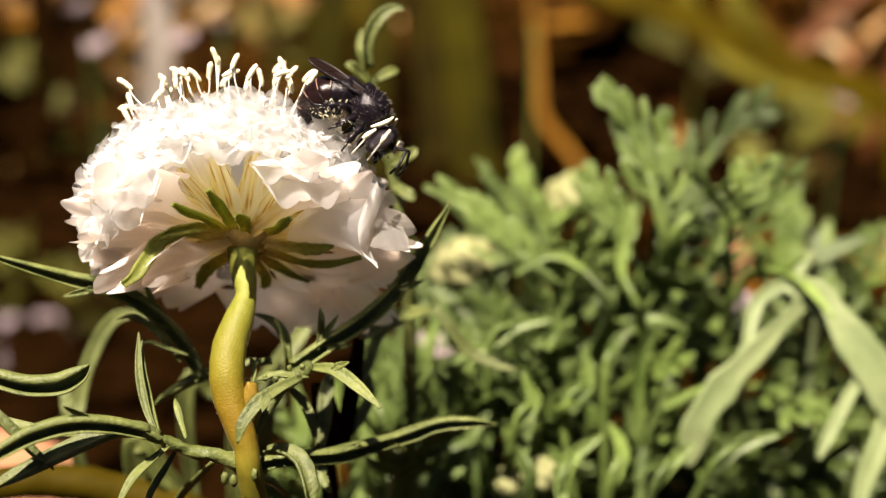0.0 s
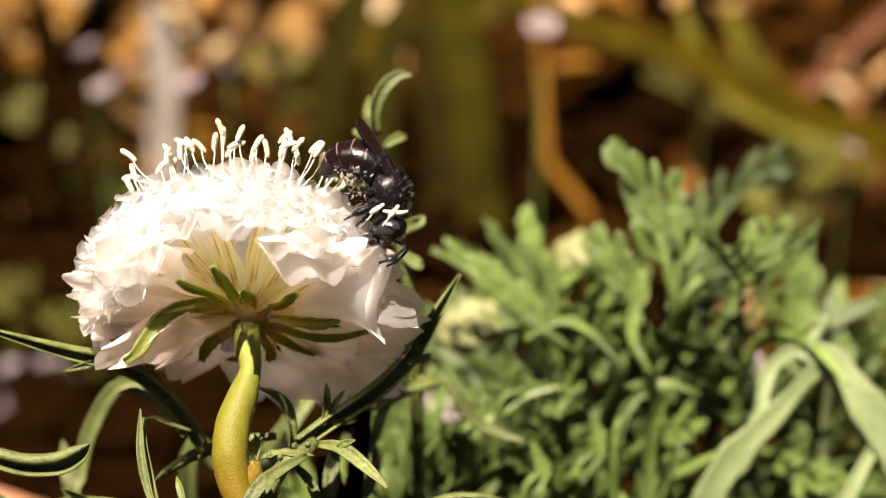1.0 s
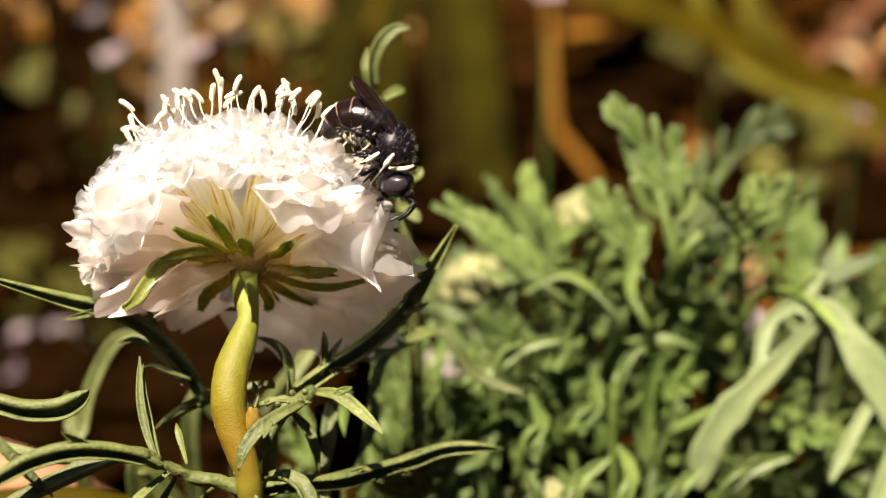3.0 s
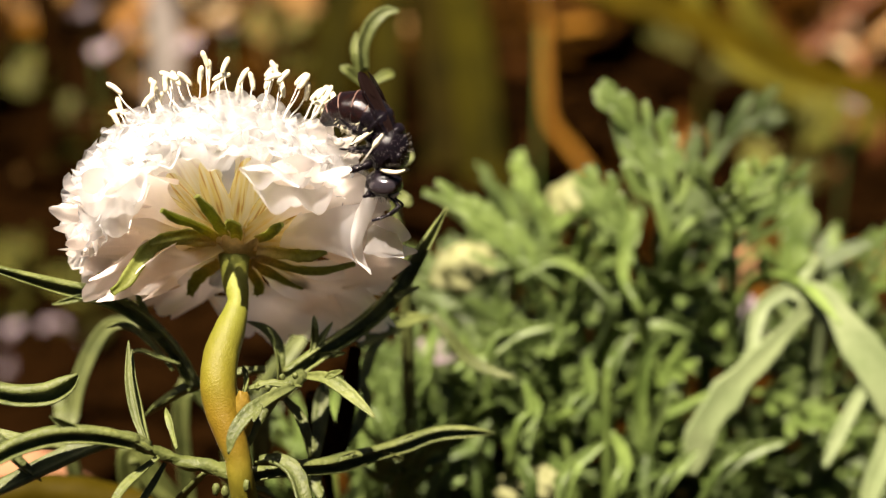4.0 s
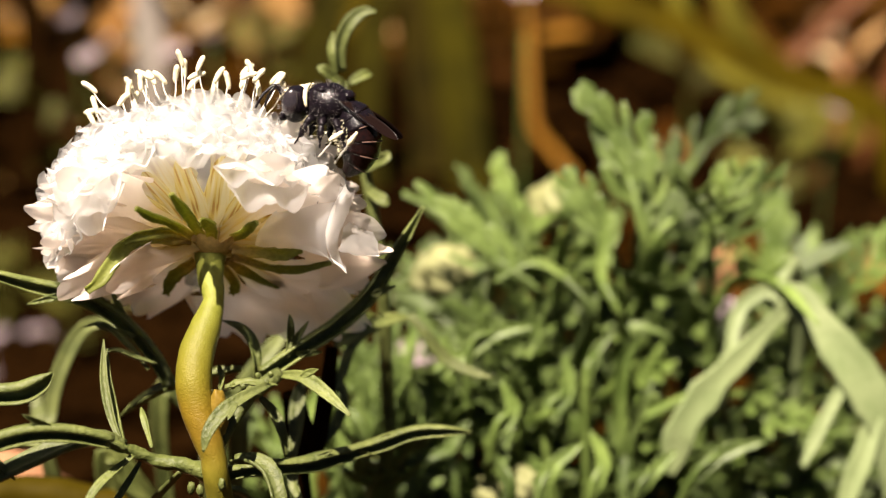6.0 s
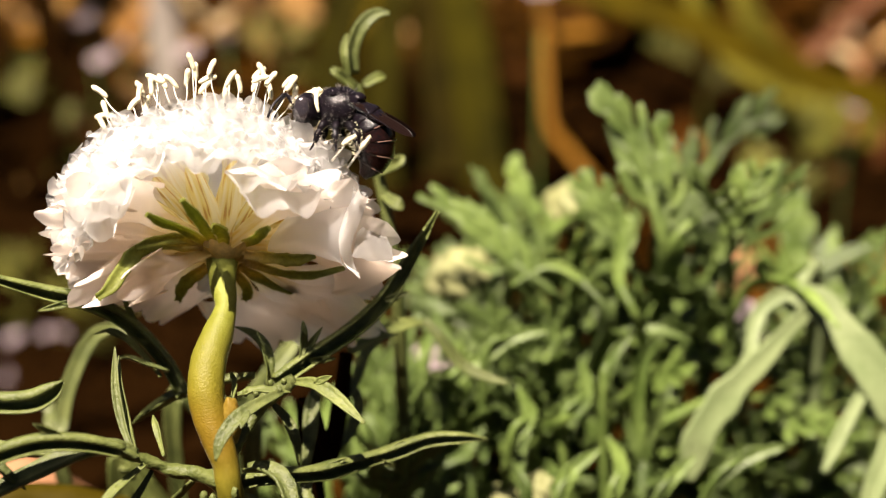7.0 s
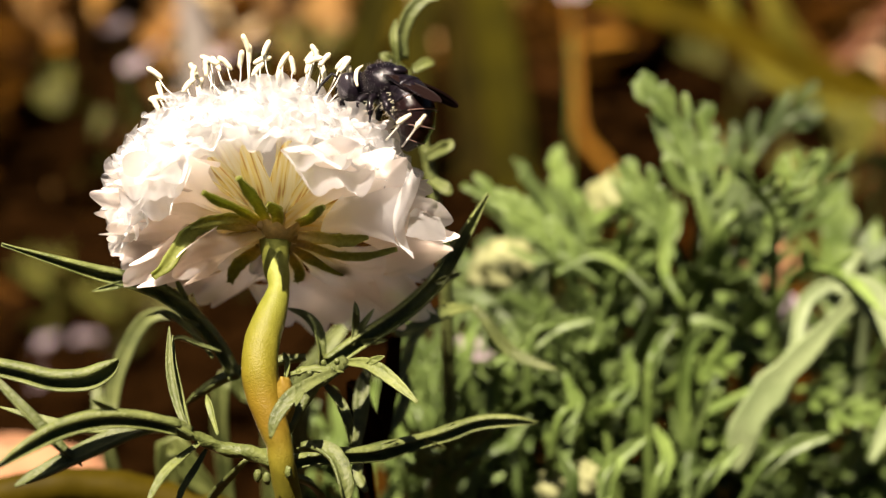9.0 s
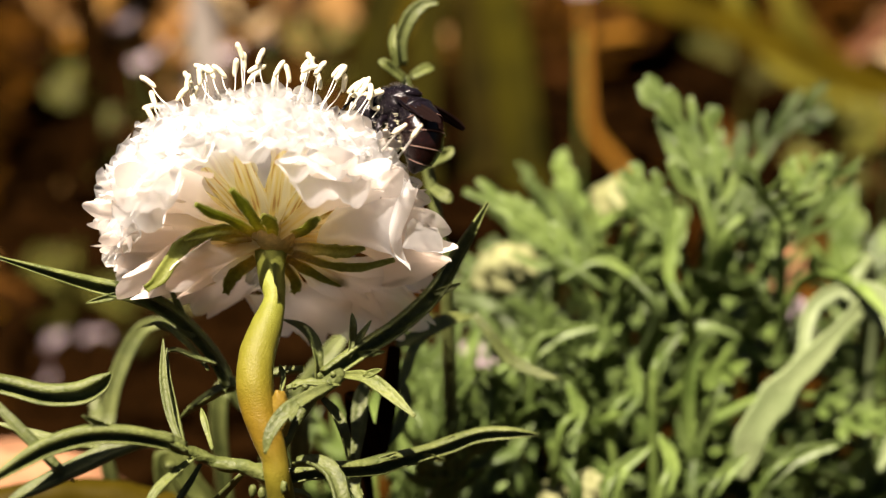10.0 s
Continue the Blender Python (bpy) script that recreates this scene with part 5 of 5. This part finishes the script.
# ---- behind: strap leaves, dry stalks, litter ----
def strap(name, points, half, material, label, category, group="", flat=0.12, away=2.0):
    points, half = [far(p, away) for p in points], half * away
    points[0].z = GROUND
    foot = points[0]
    ob = thing(name, foot, label, category, group)
    part("leaf_blade", moved(blade(points, half, (0, -0.9, 0.4), 0.15, flat, 26, base=0.9, tip=0.3, belly=0.7, wave=0.15, seed=foot.x), Matrix.Translation(-foot)), material, ob)
    low = [Vector(p) - foot + Vector((0, half * flat, -half * flat)) for p in points]
    part("midrib", tube(low, [half * 0.22, half * 0.2, half * 0.08], 20, 6), material, ob)


def build_back_plants():
    def grounded(pts):
        p = pts[0]
        return [(p[0], p[1] + 6, -5)] + pts
    olive = "olive-green strap leaf arching over the mulch"
    strap("strap_leaf", grounded([(154.8, 220.2, 16.2), (148, 225, 38.3), (126.4, 223.6, 47.1), (106.5, 222.4, 56.3), (82.5, 221.8, 66.8), (54.7, 221.7, 76.1), (34.9, 220.9, 83.9)]), 4.4, LEAF_OLIVE, olive, "leaf", "strap leaves")
    strap("strap_leaf", grounded([(148.2, 255, 14), (138.1, 255, 27.7), (125.6, 255, 34), (111.4, 255, 41.2), (102.4, 255, 49.9), (95.9, 255, 60.1), (92, 257, 70)]), 3.2, LEAF_YELLOW, "yellow-green strap leaf bending up", "leaf", "strap leaves")
    strap("strap_leaf", grounded([(156.8, 257, 6.6), (146.8, 257, 25.9), (134.2, 257, 32.2), (121.3, 257, 43.7), (114.8, 257, 51.5), (109.9, 257, 60), (106, 259, 70)]), 4.2, LEAF_YELLOW, "yellow-green strap leaf bending up", "leaf", "strap leaves")
    strap("strap_leaf", grounded([(-10.5, 296.9, 38.6), (4.4, 298.4, 51.3), (26.4, 296.8, 57.3), (44.5, 296.3, 61.1)]), 6.0, LEAF_OLIVE, "olive-green strap leaf leaning over", "leaf", "strap leaves")
    # two unseen leaves above the view, added to shade the mulch
    broad = "broad olive strap leaf out of view, added to cast shade"
    for way in ([(150, 560, -5), (140, 520, 90), (110, 430, 125), (69, 331, 84), (45, 290, 60)], [(-165, 590, -5), (-165, 530, 90), (-155, 420, 125), (-145, 280, 92), (-138, 215, 74)],
                ):
        strap("strap_leaf", way, 15.0 if way[0][0] > 0 else 10.0, LEAF_OLIVE, broad, "leaf", "strap leaves")
    strap("dry_stalk", grounded([(60.6, 183.2, 31.5), (56, 185, 40.1), (49.4, 186.8, 48.6), (48.3, 190.3, 60.9), (47, 195.6, 76.9), (46.2, 199, 88.9)]), 1.3, STRAW, "dry orange-brown plant stalk bent at its foot", "stalk", "dry stalks", 0.7)
    strap("dry_stalk", grounded([(128.3, 262.6, 36.1), (138.1, 265.8, 47.7), (149.6, 268.9, 59.1), (162.6, 272, 70.4)]), 2.7, RED_STEM, "red-brown stem leaning sideways", "stalk", "dry stalks", 0.7)
    strap("dry_stalk", grounded([(131.7, 229.5, 12.4), (136.9, 232.5, 23.6), (140.4, 238.2, 40.6), (141.5, 245.2, 50.4)]), 1.9, RED_STEM, "red-brown stem standing in the mulch", "stalk", "dry stalks", 0.7)
    strap("dry_stalk", grounded([(151.1, 246.6, 15.4), (159.3, 252.7, 38), (170.3, 257.9, 58.7)]), 2.2, RED_STEM, "red-brown stem leaning sideways", "stalk", "dry stalks", 0.7)
    strap("dry_stalk", grounded([(-98.8, 240.9, 13.2), (-92.6, 247.8, 37.4), (-93.1, 254.4, 61.2), (-95.9, 259.4, 76.7)]), 4.0, STEM_AND_SHADE, "dark dry stem standing in the mulch", "stalk", "dry stalks", 0.7)
    # upright olive straps; the second has shade put into its colour
    for way, half, material in (([(6.5, 217.7, -1.8), (5.9, 225.6, 15.9), (4.9, 235.4, 37.9), (7.1, 244.7, 58.5), (10.4, 251.3, 73.1)], 5.0, LEAF_DULL), ([(17.5, 226.2, -7.6), (22.7, 238.4, 19.4), (21.3, 248.5, 42.0), (17.4, 257.2, 61.7), (14.2, 262.6, 73.7)], 6.0, LEAF_SHADED),
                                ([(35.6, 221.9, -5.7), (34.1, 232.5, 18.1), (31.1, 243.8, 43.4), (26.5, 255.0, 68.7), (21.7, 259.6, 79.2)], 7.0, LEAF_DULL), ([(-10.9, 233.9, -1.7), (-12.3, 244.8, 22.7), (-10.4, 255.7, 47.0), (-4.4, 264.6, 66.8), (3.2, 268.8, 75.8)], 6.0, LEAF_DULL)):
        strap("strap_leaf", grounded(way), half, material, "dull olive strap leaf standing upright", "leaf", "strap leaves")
    # a pale weathered post-like stalk with whitish leaves
    strap("pale_stalk", grounded([(-60.2, 248.7, 6.3), (-61.5, 257, 28.9), (-61.1, 263.8, 48.2), (-64.4, 270.5, 67.3)]), 5.0, WEATHERED, "pale weathered stalk standing in the mulch", "stalk", "", 0.7)
    # low green tufts and blossoms on the mulch
    rng = random.Random(23)
    tuft_at = [(-101.7, 261.9, 34.5), (-34, 306.6, 35.7), (-83.3, 213.4, 1.7), (-79.8, 259.5, 5.8), (107.9, 294.5, 33.5), (107.7, 169.9, 50.3), (-60.6, 144.8, 20.1), (-81.2, 165.6, 17.5)]
    for k, p in enumerate(tuft_at):
        top = far(p, 1.95)
        leafy_plant((top.x, top.y + 8, min(top.z - 50, GROUND + 20)), top, 6, 500 + k, 1.3, "low dull green weed on the mulch", WEED_LOBED, WEED)
    blossom = []
    for k in range(5):
        a = 72 * k
        blossom.append(moved(petal(6, 2.6, k * 2.1, 0.5, 0.8, 1, 0.2, 0.8), pose(0, 0, 0, 0, 0, a) @ pose(0, 0, 0, 25, 0, 0)))
    data = mesh_of("blossom", joined(*blossom), LILAC)
    for k, p in enumerate([(-76, 135.5, 4.9), (-72.9, 157.6, 5), (-82.2, 153.2, 5), (-62.7, 146.8, 5.4), (-41.7, 258.7, 51.5), (-93.8, 300, 45.3), (-80.6, 292, 40), (-72.2, 291, 49.6), (-85.8, 284.8, 36.5), (46.5, 190.2, 81.9), (72.6, 79.6, 41.3), (77.6, 85, 45.6), (-55, 266.3, 44), (137.1, 229.8, 36.6), (23.1, 65.2, 50.5)]):
        fallen, size = p[2] < 12, 1.0
        if p[1] > 100:
            size = 1.9 if fallen else 1.5
            p = far(p, size)
        p = Vector(p)
        flower = thing("fallen_blossom" if fallen else "lilac_blossom", p, "faded lilac blossom among the litter", "blossom", "lilac blossoms")
        part("petals", data, LILAC, flower, at=pose(0, 0, 0, rng.uniform(-40, 40), rng.uniform(-40, 40), rng.uniform(0, 360)) @ Matrix.Diagonal((*[size * rng.uniform(0.6, 1.1)] * 3, 1)))
        if not fallen:
            part("stalk", tube([(0, 0, 0), (1, 2, (GROUND - p.z) * 0.5), (2, 3, GROUND - p.z)], [0.7, 0.7, 0.9], 8, 6), LEAF_GREY, flower)
    # single dead leaves that lie on the soil, some bleached: place, size, bleached or not
    bleached = ((-303, 1126, 1.3), (-348, 1258, 1.2), (-297, 1232, 1.1), (-224, 1108, 1.0), (-234, 1229, 1.0), (-224, 988, 0.8), (-165, 994, 1.0), (-159, 977, 0.7), (-42, 1174, 1.1), (-3, 1129, 0.9), (223, 980, 0.7), (340, 967, 0.8), (325, 890, 0.7))
    tan = ((-379, 1125, 1.3), (-329, 1054, 1.2), (-327, 975, 1.0), (-415, 1214, 1.3), (-353, 1188, 1.3), (-167, 1106, 1.2), (-259, 1099, 1.0), (-109, 1036, 1.1), (-128, 952, 0.9), (-255, 989, 0.9), (-183, 954, 0.9), (-77, 950, 0.9), (-294, 994, 0.7), (-357, 1084, 0.8), (-131, 1084, 1.0), (-119, 1134, 1.1), (-98, 1199, 1.2), (-143, 1038, 0.8), (-93, 1018, 0.8), (-337, 959, 0.6), (-253, 796, 0.6), (-228, 743, 0.5), (-246, 681, 0.5), (-250, 925, 0.6), (-290, 897, 0.5), (-65, 1035, 0.9), (172, 814, 0.6), (-395, 1125, 0.7), (-207, 826, 0.6))
    for k, (x, y, size) in enumerate(bleached + tan):
        pale = k < len(bleached)
        l = 24 * size
        leaf = thing("dead_leaf", (x, y, GROUND + 12), "curled bleached dead leaf on the soil" if pale else "curled tan dead leaf on the soil", "dead leaf", "dead leaves")
        sheet = blade([(0, -l, 0), (l * 0.2, -l * 0.3, l * 0.25), (0, l * 0.4, l * 0.3), (-l * 0.2, l, l * 0.1)], l * 0.5, (0, 0, 1), rng.uniform(-0.3, 0.4), 0.05, 12, base=0.2, tip=0.08, wave=0.3, seed=k)
        part("leaf_blade", sheet, PALE_LITTER if pale else DRY_LEAF, leaf, at=pose(0, 0, 0, rng.uniform(10, 40), rng.uniform(-25, 25), rng.uniform(-60, 60)))
        part("leaf_stalk", tube([(0, -l, 0), (l * 0.1, -l * 1.3, -3), (l * 0.2, -l * 1.6, -8)], [0.9, 0.8, 0.7], 6, 5), DRY_LEAF, leaf)
    # yellow-green buds
    for p, r in (((28, 69.2, 63.8), 4.2), ((25.1, 77.1, 59.5), 3.8), ((30.3, 80, 58.6), 3.4), ((47.3, 91.7, 67.1), 4.2), ((38.7, 30.4, 47), 2.4), ((33.7, 32.6, 44.5), 2.2)):
        p = Vector(p)
        bud = thing("yellow_bud", (p.x, p.y, p.z), "pale yellow-green flower bud on a thin stalk", "bud", "yellow buds")
        part("bud", oval(r, r, r * 1.05, 28, 20, lump=0.4, seed=p.x), BUD_YELLOW, bud)
        part("stalk", tube([(0, 0, -r * 0.7), (1, 2, (GROUND - p.z) * 0.5), (1, 3, GROUND - p.z)], [0.8, 0.7, 0.9], 10, 6), LEAF_GREY, bud)
    # an orange stone beside the plant's foot, and a withered bud among the herbs
    stone = thing("orange_stone", (-58, 66, GROUND), "rounded pinkish orange stone beside the plant", "stone")
    part("stone", oval(40, 36, 104, 48, 28, (0, 0, 94), lump=0.14, seed=2), TERRACOTTA, stone)
    p = Vector((90.7, 147.6, 26.1))
    bud = thing("withered_bud", p, "withered orange flower bud on a thin stalk", "bud")
    part("bud", oval(5.6, 5, 6.4, 20, 12, lump=0.35, seed=7), TERRACOTTA, bud)
    part("stalk", tube([(0, 0, -4), (1, 2, (GROUND - p.z) * 0.5), (1, 3, GROUND - p.z)], [0.8, 0.7, 0.9], 10, 6), LEAF_GREY, bud)
    foot = Vector((24, 40, GROUND))
    bough = thing("low_branch", foot, "thick yellow-green stem leaning at the plant's foot", "branch")
    part("bough", moved(tube([foot, (10, 30, 10), (-10, 21, 44), (-24.2, 19.4, 51.7), (-31.8, 18.3, 54), (-39.2, 16.4, 54.8), (-60, 13, 52)], [2.2, 2.4, 2.6, 2.6, 2.5, 2.4, 2.0], 40, 12, 0.1), Matrix.Translation(-foot)), LEAF_OLIVE, bough)


build_back_plants()


# where near-black leaves replace shade on the mulch: x, y, reach
SHADE_SPOTS = ((10, 323, 34), (24, 361, 34), (2, 275, 30), (36, 311, 30), (-45, 145, 26), (-45, 127, 26), (-43, 158, 26), (82, 379, 40), (68, 320, 26), (98, 365, 26), (-124, 320, 40), (-94, 252, 40), (-140, 394, 30), (-51, 142, 34), (-39, 129, 18), (-76, 192, 24), (22, 332, 26), (19, 256, 26), (33, 286, 22), (145, 252, 30), (122, 250, 26), (160, 290, 26), (104, 241, 24), (-19, 418, 18), (128, 332, 16))


def build_litter():
    """Dry leaves and bark chips spread over the mulch, joined; near-black leaves stand in for shade."""
    rng = random.Random(31)
    chips, leaves = [], []
    for _ in range(1150):
        x, y = rng.uniform(-330, 420), rng.uniform(95, 760)
        if x > -62 and y < 185 or any(math.hypot(x - cx, (y - cy) * 0.7) < reach * 0.72 for cx, cy, reach in SHADE_SPOTS):
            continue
        turn = pose(0, 0, 0, rng.uniform(-30, 30), rng.uniform(-30, 30), rng.uniform(0, 360))
        if rng.random() < 0.55:
            w, l, h = rng.uniform(2, 6), rng.uniform(6, 20), rng.uniform(1.2, 3.5)
            v = [Vector((sx * w * rng.uniform(0.7, 1), sy * l * rng.uniform(0.7, 1), sz * h)) for sx in (-1, 1) for sy in (-1, 1) for sz in (-1, 1)]
            f = [(0, 1, 3, 2), (4, 6, 7, 5), (0, 4, 5, 1), (2, 3, 7, 6), (0, 2, 6, 4), (1, 5, 7, 3)]
            chips.append(moved((v, f), Matrix.Translation((x, y, rng.uniform(-2, 4))) @ turn))
        else:
            l = rng.uniform(9, 20)
            s = blade([(0, -l, 0), (0, -l * 0.3, rng.uniform(0, 4)), (0, l * 0.4, rng.uniform(-1, 3)), (0, l, rng.uniform(0, 7))], l * 0.38, fold=rng.uniform(-0.3, 0.5), thick=0.05, n=8, base=0.2, tip=0.05)
            leaves.append(moved(s, Matrix.Translation((x, y, rng.uniform(0, 6))) @ turn))
    spread = Matrix.Translation(STAND) @ Matrix.Diagonal((1.906, 1.906, 1.906, 1)) @ Matrix.Translation(-STAND)
    bark = part("bark_chips", mesh_of("bark_chips", moved(joined(*chips), spread), BARK, False), BARK)
    tagged(bark, "brown bark chips strewn over the soil", "bark chips", kind="stuff")
    # near-black leaves, their colour in place of shade on the soil
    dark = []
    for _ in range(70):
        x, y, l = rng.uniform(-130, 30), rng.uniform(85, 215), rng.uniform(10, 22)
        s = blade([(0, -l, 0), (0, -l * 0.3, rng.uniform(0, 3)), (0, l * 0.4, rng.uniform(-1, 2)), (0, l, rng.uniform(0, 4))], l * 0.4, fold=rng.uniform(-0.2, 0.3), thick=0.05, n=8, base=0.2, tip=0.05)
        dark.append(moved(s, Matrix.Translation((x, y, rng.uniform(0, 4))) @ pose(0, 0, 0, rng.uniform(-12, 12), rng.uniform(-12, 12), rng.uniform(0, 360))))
    for cx, cy, reach in SHADE_SPOTS:
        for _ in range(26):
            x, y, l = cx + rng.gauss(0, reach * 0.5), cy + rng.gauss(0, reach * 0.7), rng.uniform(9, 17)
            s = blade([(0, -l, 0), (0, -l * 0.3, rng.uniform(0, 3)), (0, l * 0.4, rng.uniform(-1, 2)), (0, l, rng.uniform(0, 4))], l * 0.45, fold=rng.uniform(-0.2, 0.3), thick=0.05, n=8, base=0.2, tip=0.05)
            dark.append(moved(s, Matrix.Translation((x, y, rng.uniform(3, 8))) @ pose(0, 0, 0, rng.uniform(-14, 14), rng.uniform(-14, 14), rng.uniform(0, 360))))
    shade_leaves = part("dark_leaf_litter", moved(joined(*dark), spread), STEM_AND_SHADE)
    tagged(shade_leaves, "near-black leaves on the soil standing in for shade", "leaf litter", kind="stuff")
    dry = part("leaf_litter", moved(joined(*leaves), spread), LITTER)
    tagged(dry, "curled dry brown leaves lying on the soil", "leaf litter", kind="stuff")


def island_material(name, stops, roughness):
    m, p, tree = shader(name, roughness, specular=0.02, through_light=0.1)
    geo = tree.nodes.new("ShaderNodeNewGeometry")
    c = ramp(tree, geo.outputs["Random Per Island"], stops)
    c = blend(tree, noise_of(tree, 300, detail=4), c, blend(tree, 1.0, c, (0.5, 0.45, 0.4), 'MULTIPLY'))
    paint(tree, p, c)
    bump(tree, p, noise_of(tree, 500), 0.0006, 0.7)
    return m


BARK = island_material("bark", [(0.0, (0.008, 0.003, 0.001)), (0.5, (0.018, 0.007, 0.001)), (0.85, (0.05, 0.02, 0.003)), (1.0, (0.24, 0.12, 0.035))], 0.8)
LITTER = island_material("litter", [(0.0, (0.02, 0.007, 0.001)), (0.35, (0.045, 0.016, 0.0015)), (0.66, (0.14, 0.066, 0.008)), (0.88, (0.23, 0.11, 0.02)), (1.0, (0.48, 0.3, 0.14))], 0.65)
build_litter()


# ---- what moves ----
def motions():
    walk(BEE, [
        (0, pose(0.01528, 0.00041, 0.11627, -38.8, 47.3, -42.0)),
        (0.5, pose(0.01619, -0.00069, 0.11635, -69.1, 59.1, -76.3)),
        (0.8, pose(0.01881, -0.00200, 0.11599, -57.2, 57.4, -63.0)),
        (1, pose(0.01667, -0.00154, 0.11588, -72.9, 60.4, -80.4)),
        (1.5, pose(0.01609, -0.00309, 0.11440, -81.6, 60.4, -89.6)),
        (2, pose(0.01589, -0.00430, 0.11474, -82.0, 60.1, -89.9)),
        (2.5, pose(0.01630, -0.00361, 0.11522, -78.7, 59.6, -86.2)),
        (2.7, pose(0.01764, -0.00311, 0.11584, -60.8, 60.5, -66.2)),
        (3.8, pose(0.01769, -0.00288, 0.11400, -75.0, 70.9, -85.4)),
        (4, pose(0.01822, -0.00293, 0.11344, -80.0, 72.0, -90.8)),
        (4.5, pose(0.01840, -0.00365, 0.11215, -83.5, 76.1, -103.2)),
        (4.8, pose(0.01884, -0.00224, 0.11340, 56.7, 83.3, 37.5)),
        (5, pose(0.01951, 0.00114, 0.11482, 40.2, 30.4, 86.6)),
        (5.1, pose(0.01692, 0.00077, 0.11695, 24.5, -0.0, 109.4)),
        (5.2, pose(0.01612, 0.00117, 0.11500, -6.2, -21.6, 155.1)),
        (5.7, pose(0.01451, 0.00118, 0.11633, 9.6, -13.6, 167.1)),
        (6.3, pose(0.01427, 0.00091, 0.11733, 18.7, -2.0, 176.1)),
        (6.5, pose(0.01477, 0.00130, 0.11694, 18.5, -2.3, 176.2)),
        (7, pose(0.01392, 0.00316, 0.11628, 18.9, -2.1, 176.6)),
        (7.5, pose(0.01410, 0.00355, 0.11645, 18.6, -2.2, 176.6)),
        (8, pose(0.01460, 0.00350, 0.11660, 15.1, -14.9, 167.1)),
        (8.5, pose(0.01491, 0.00283, 0.11707, 17.7, -7.4, 157.2)),
        (9, pose(0.01278, 0.00375, 0.11675, 23.2, 10.0, 155.5)),
        (9.5, pose(0.01277, 0.00502, 0.11660, 20.7, 17.2, 156.1)),
        (10, pose(0.01466, 0.00564, 0.11448, 25.1, 15.2, 141.6)),
    ])


motions()
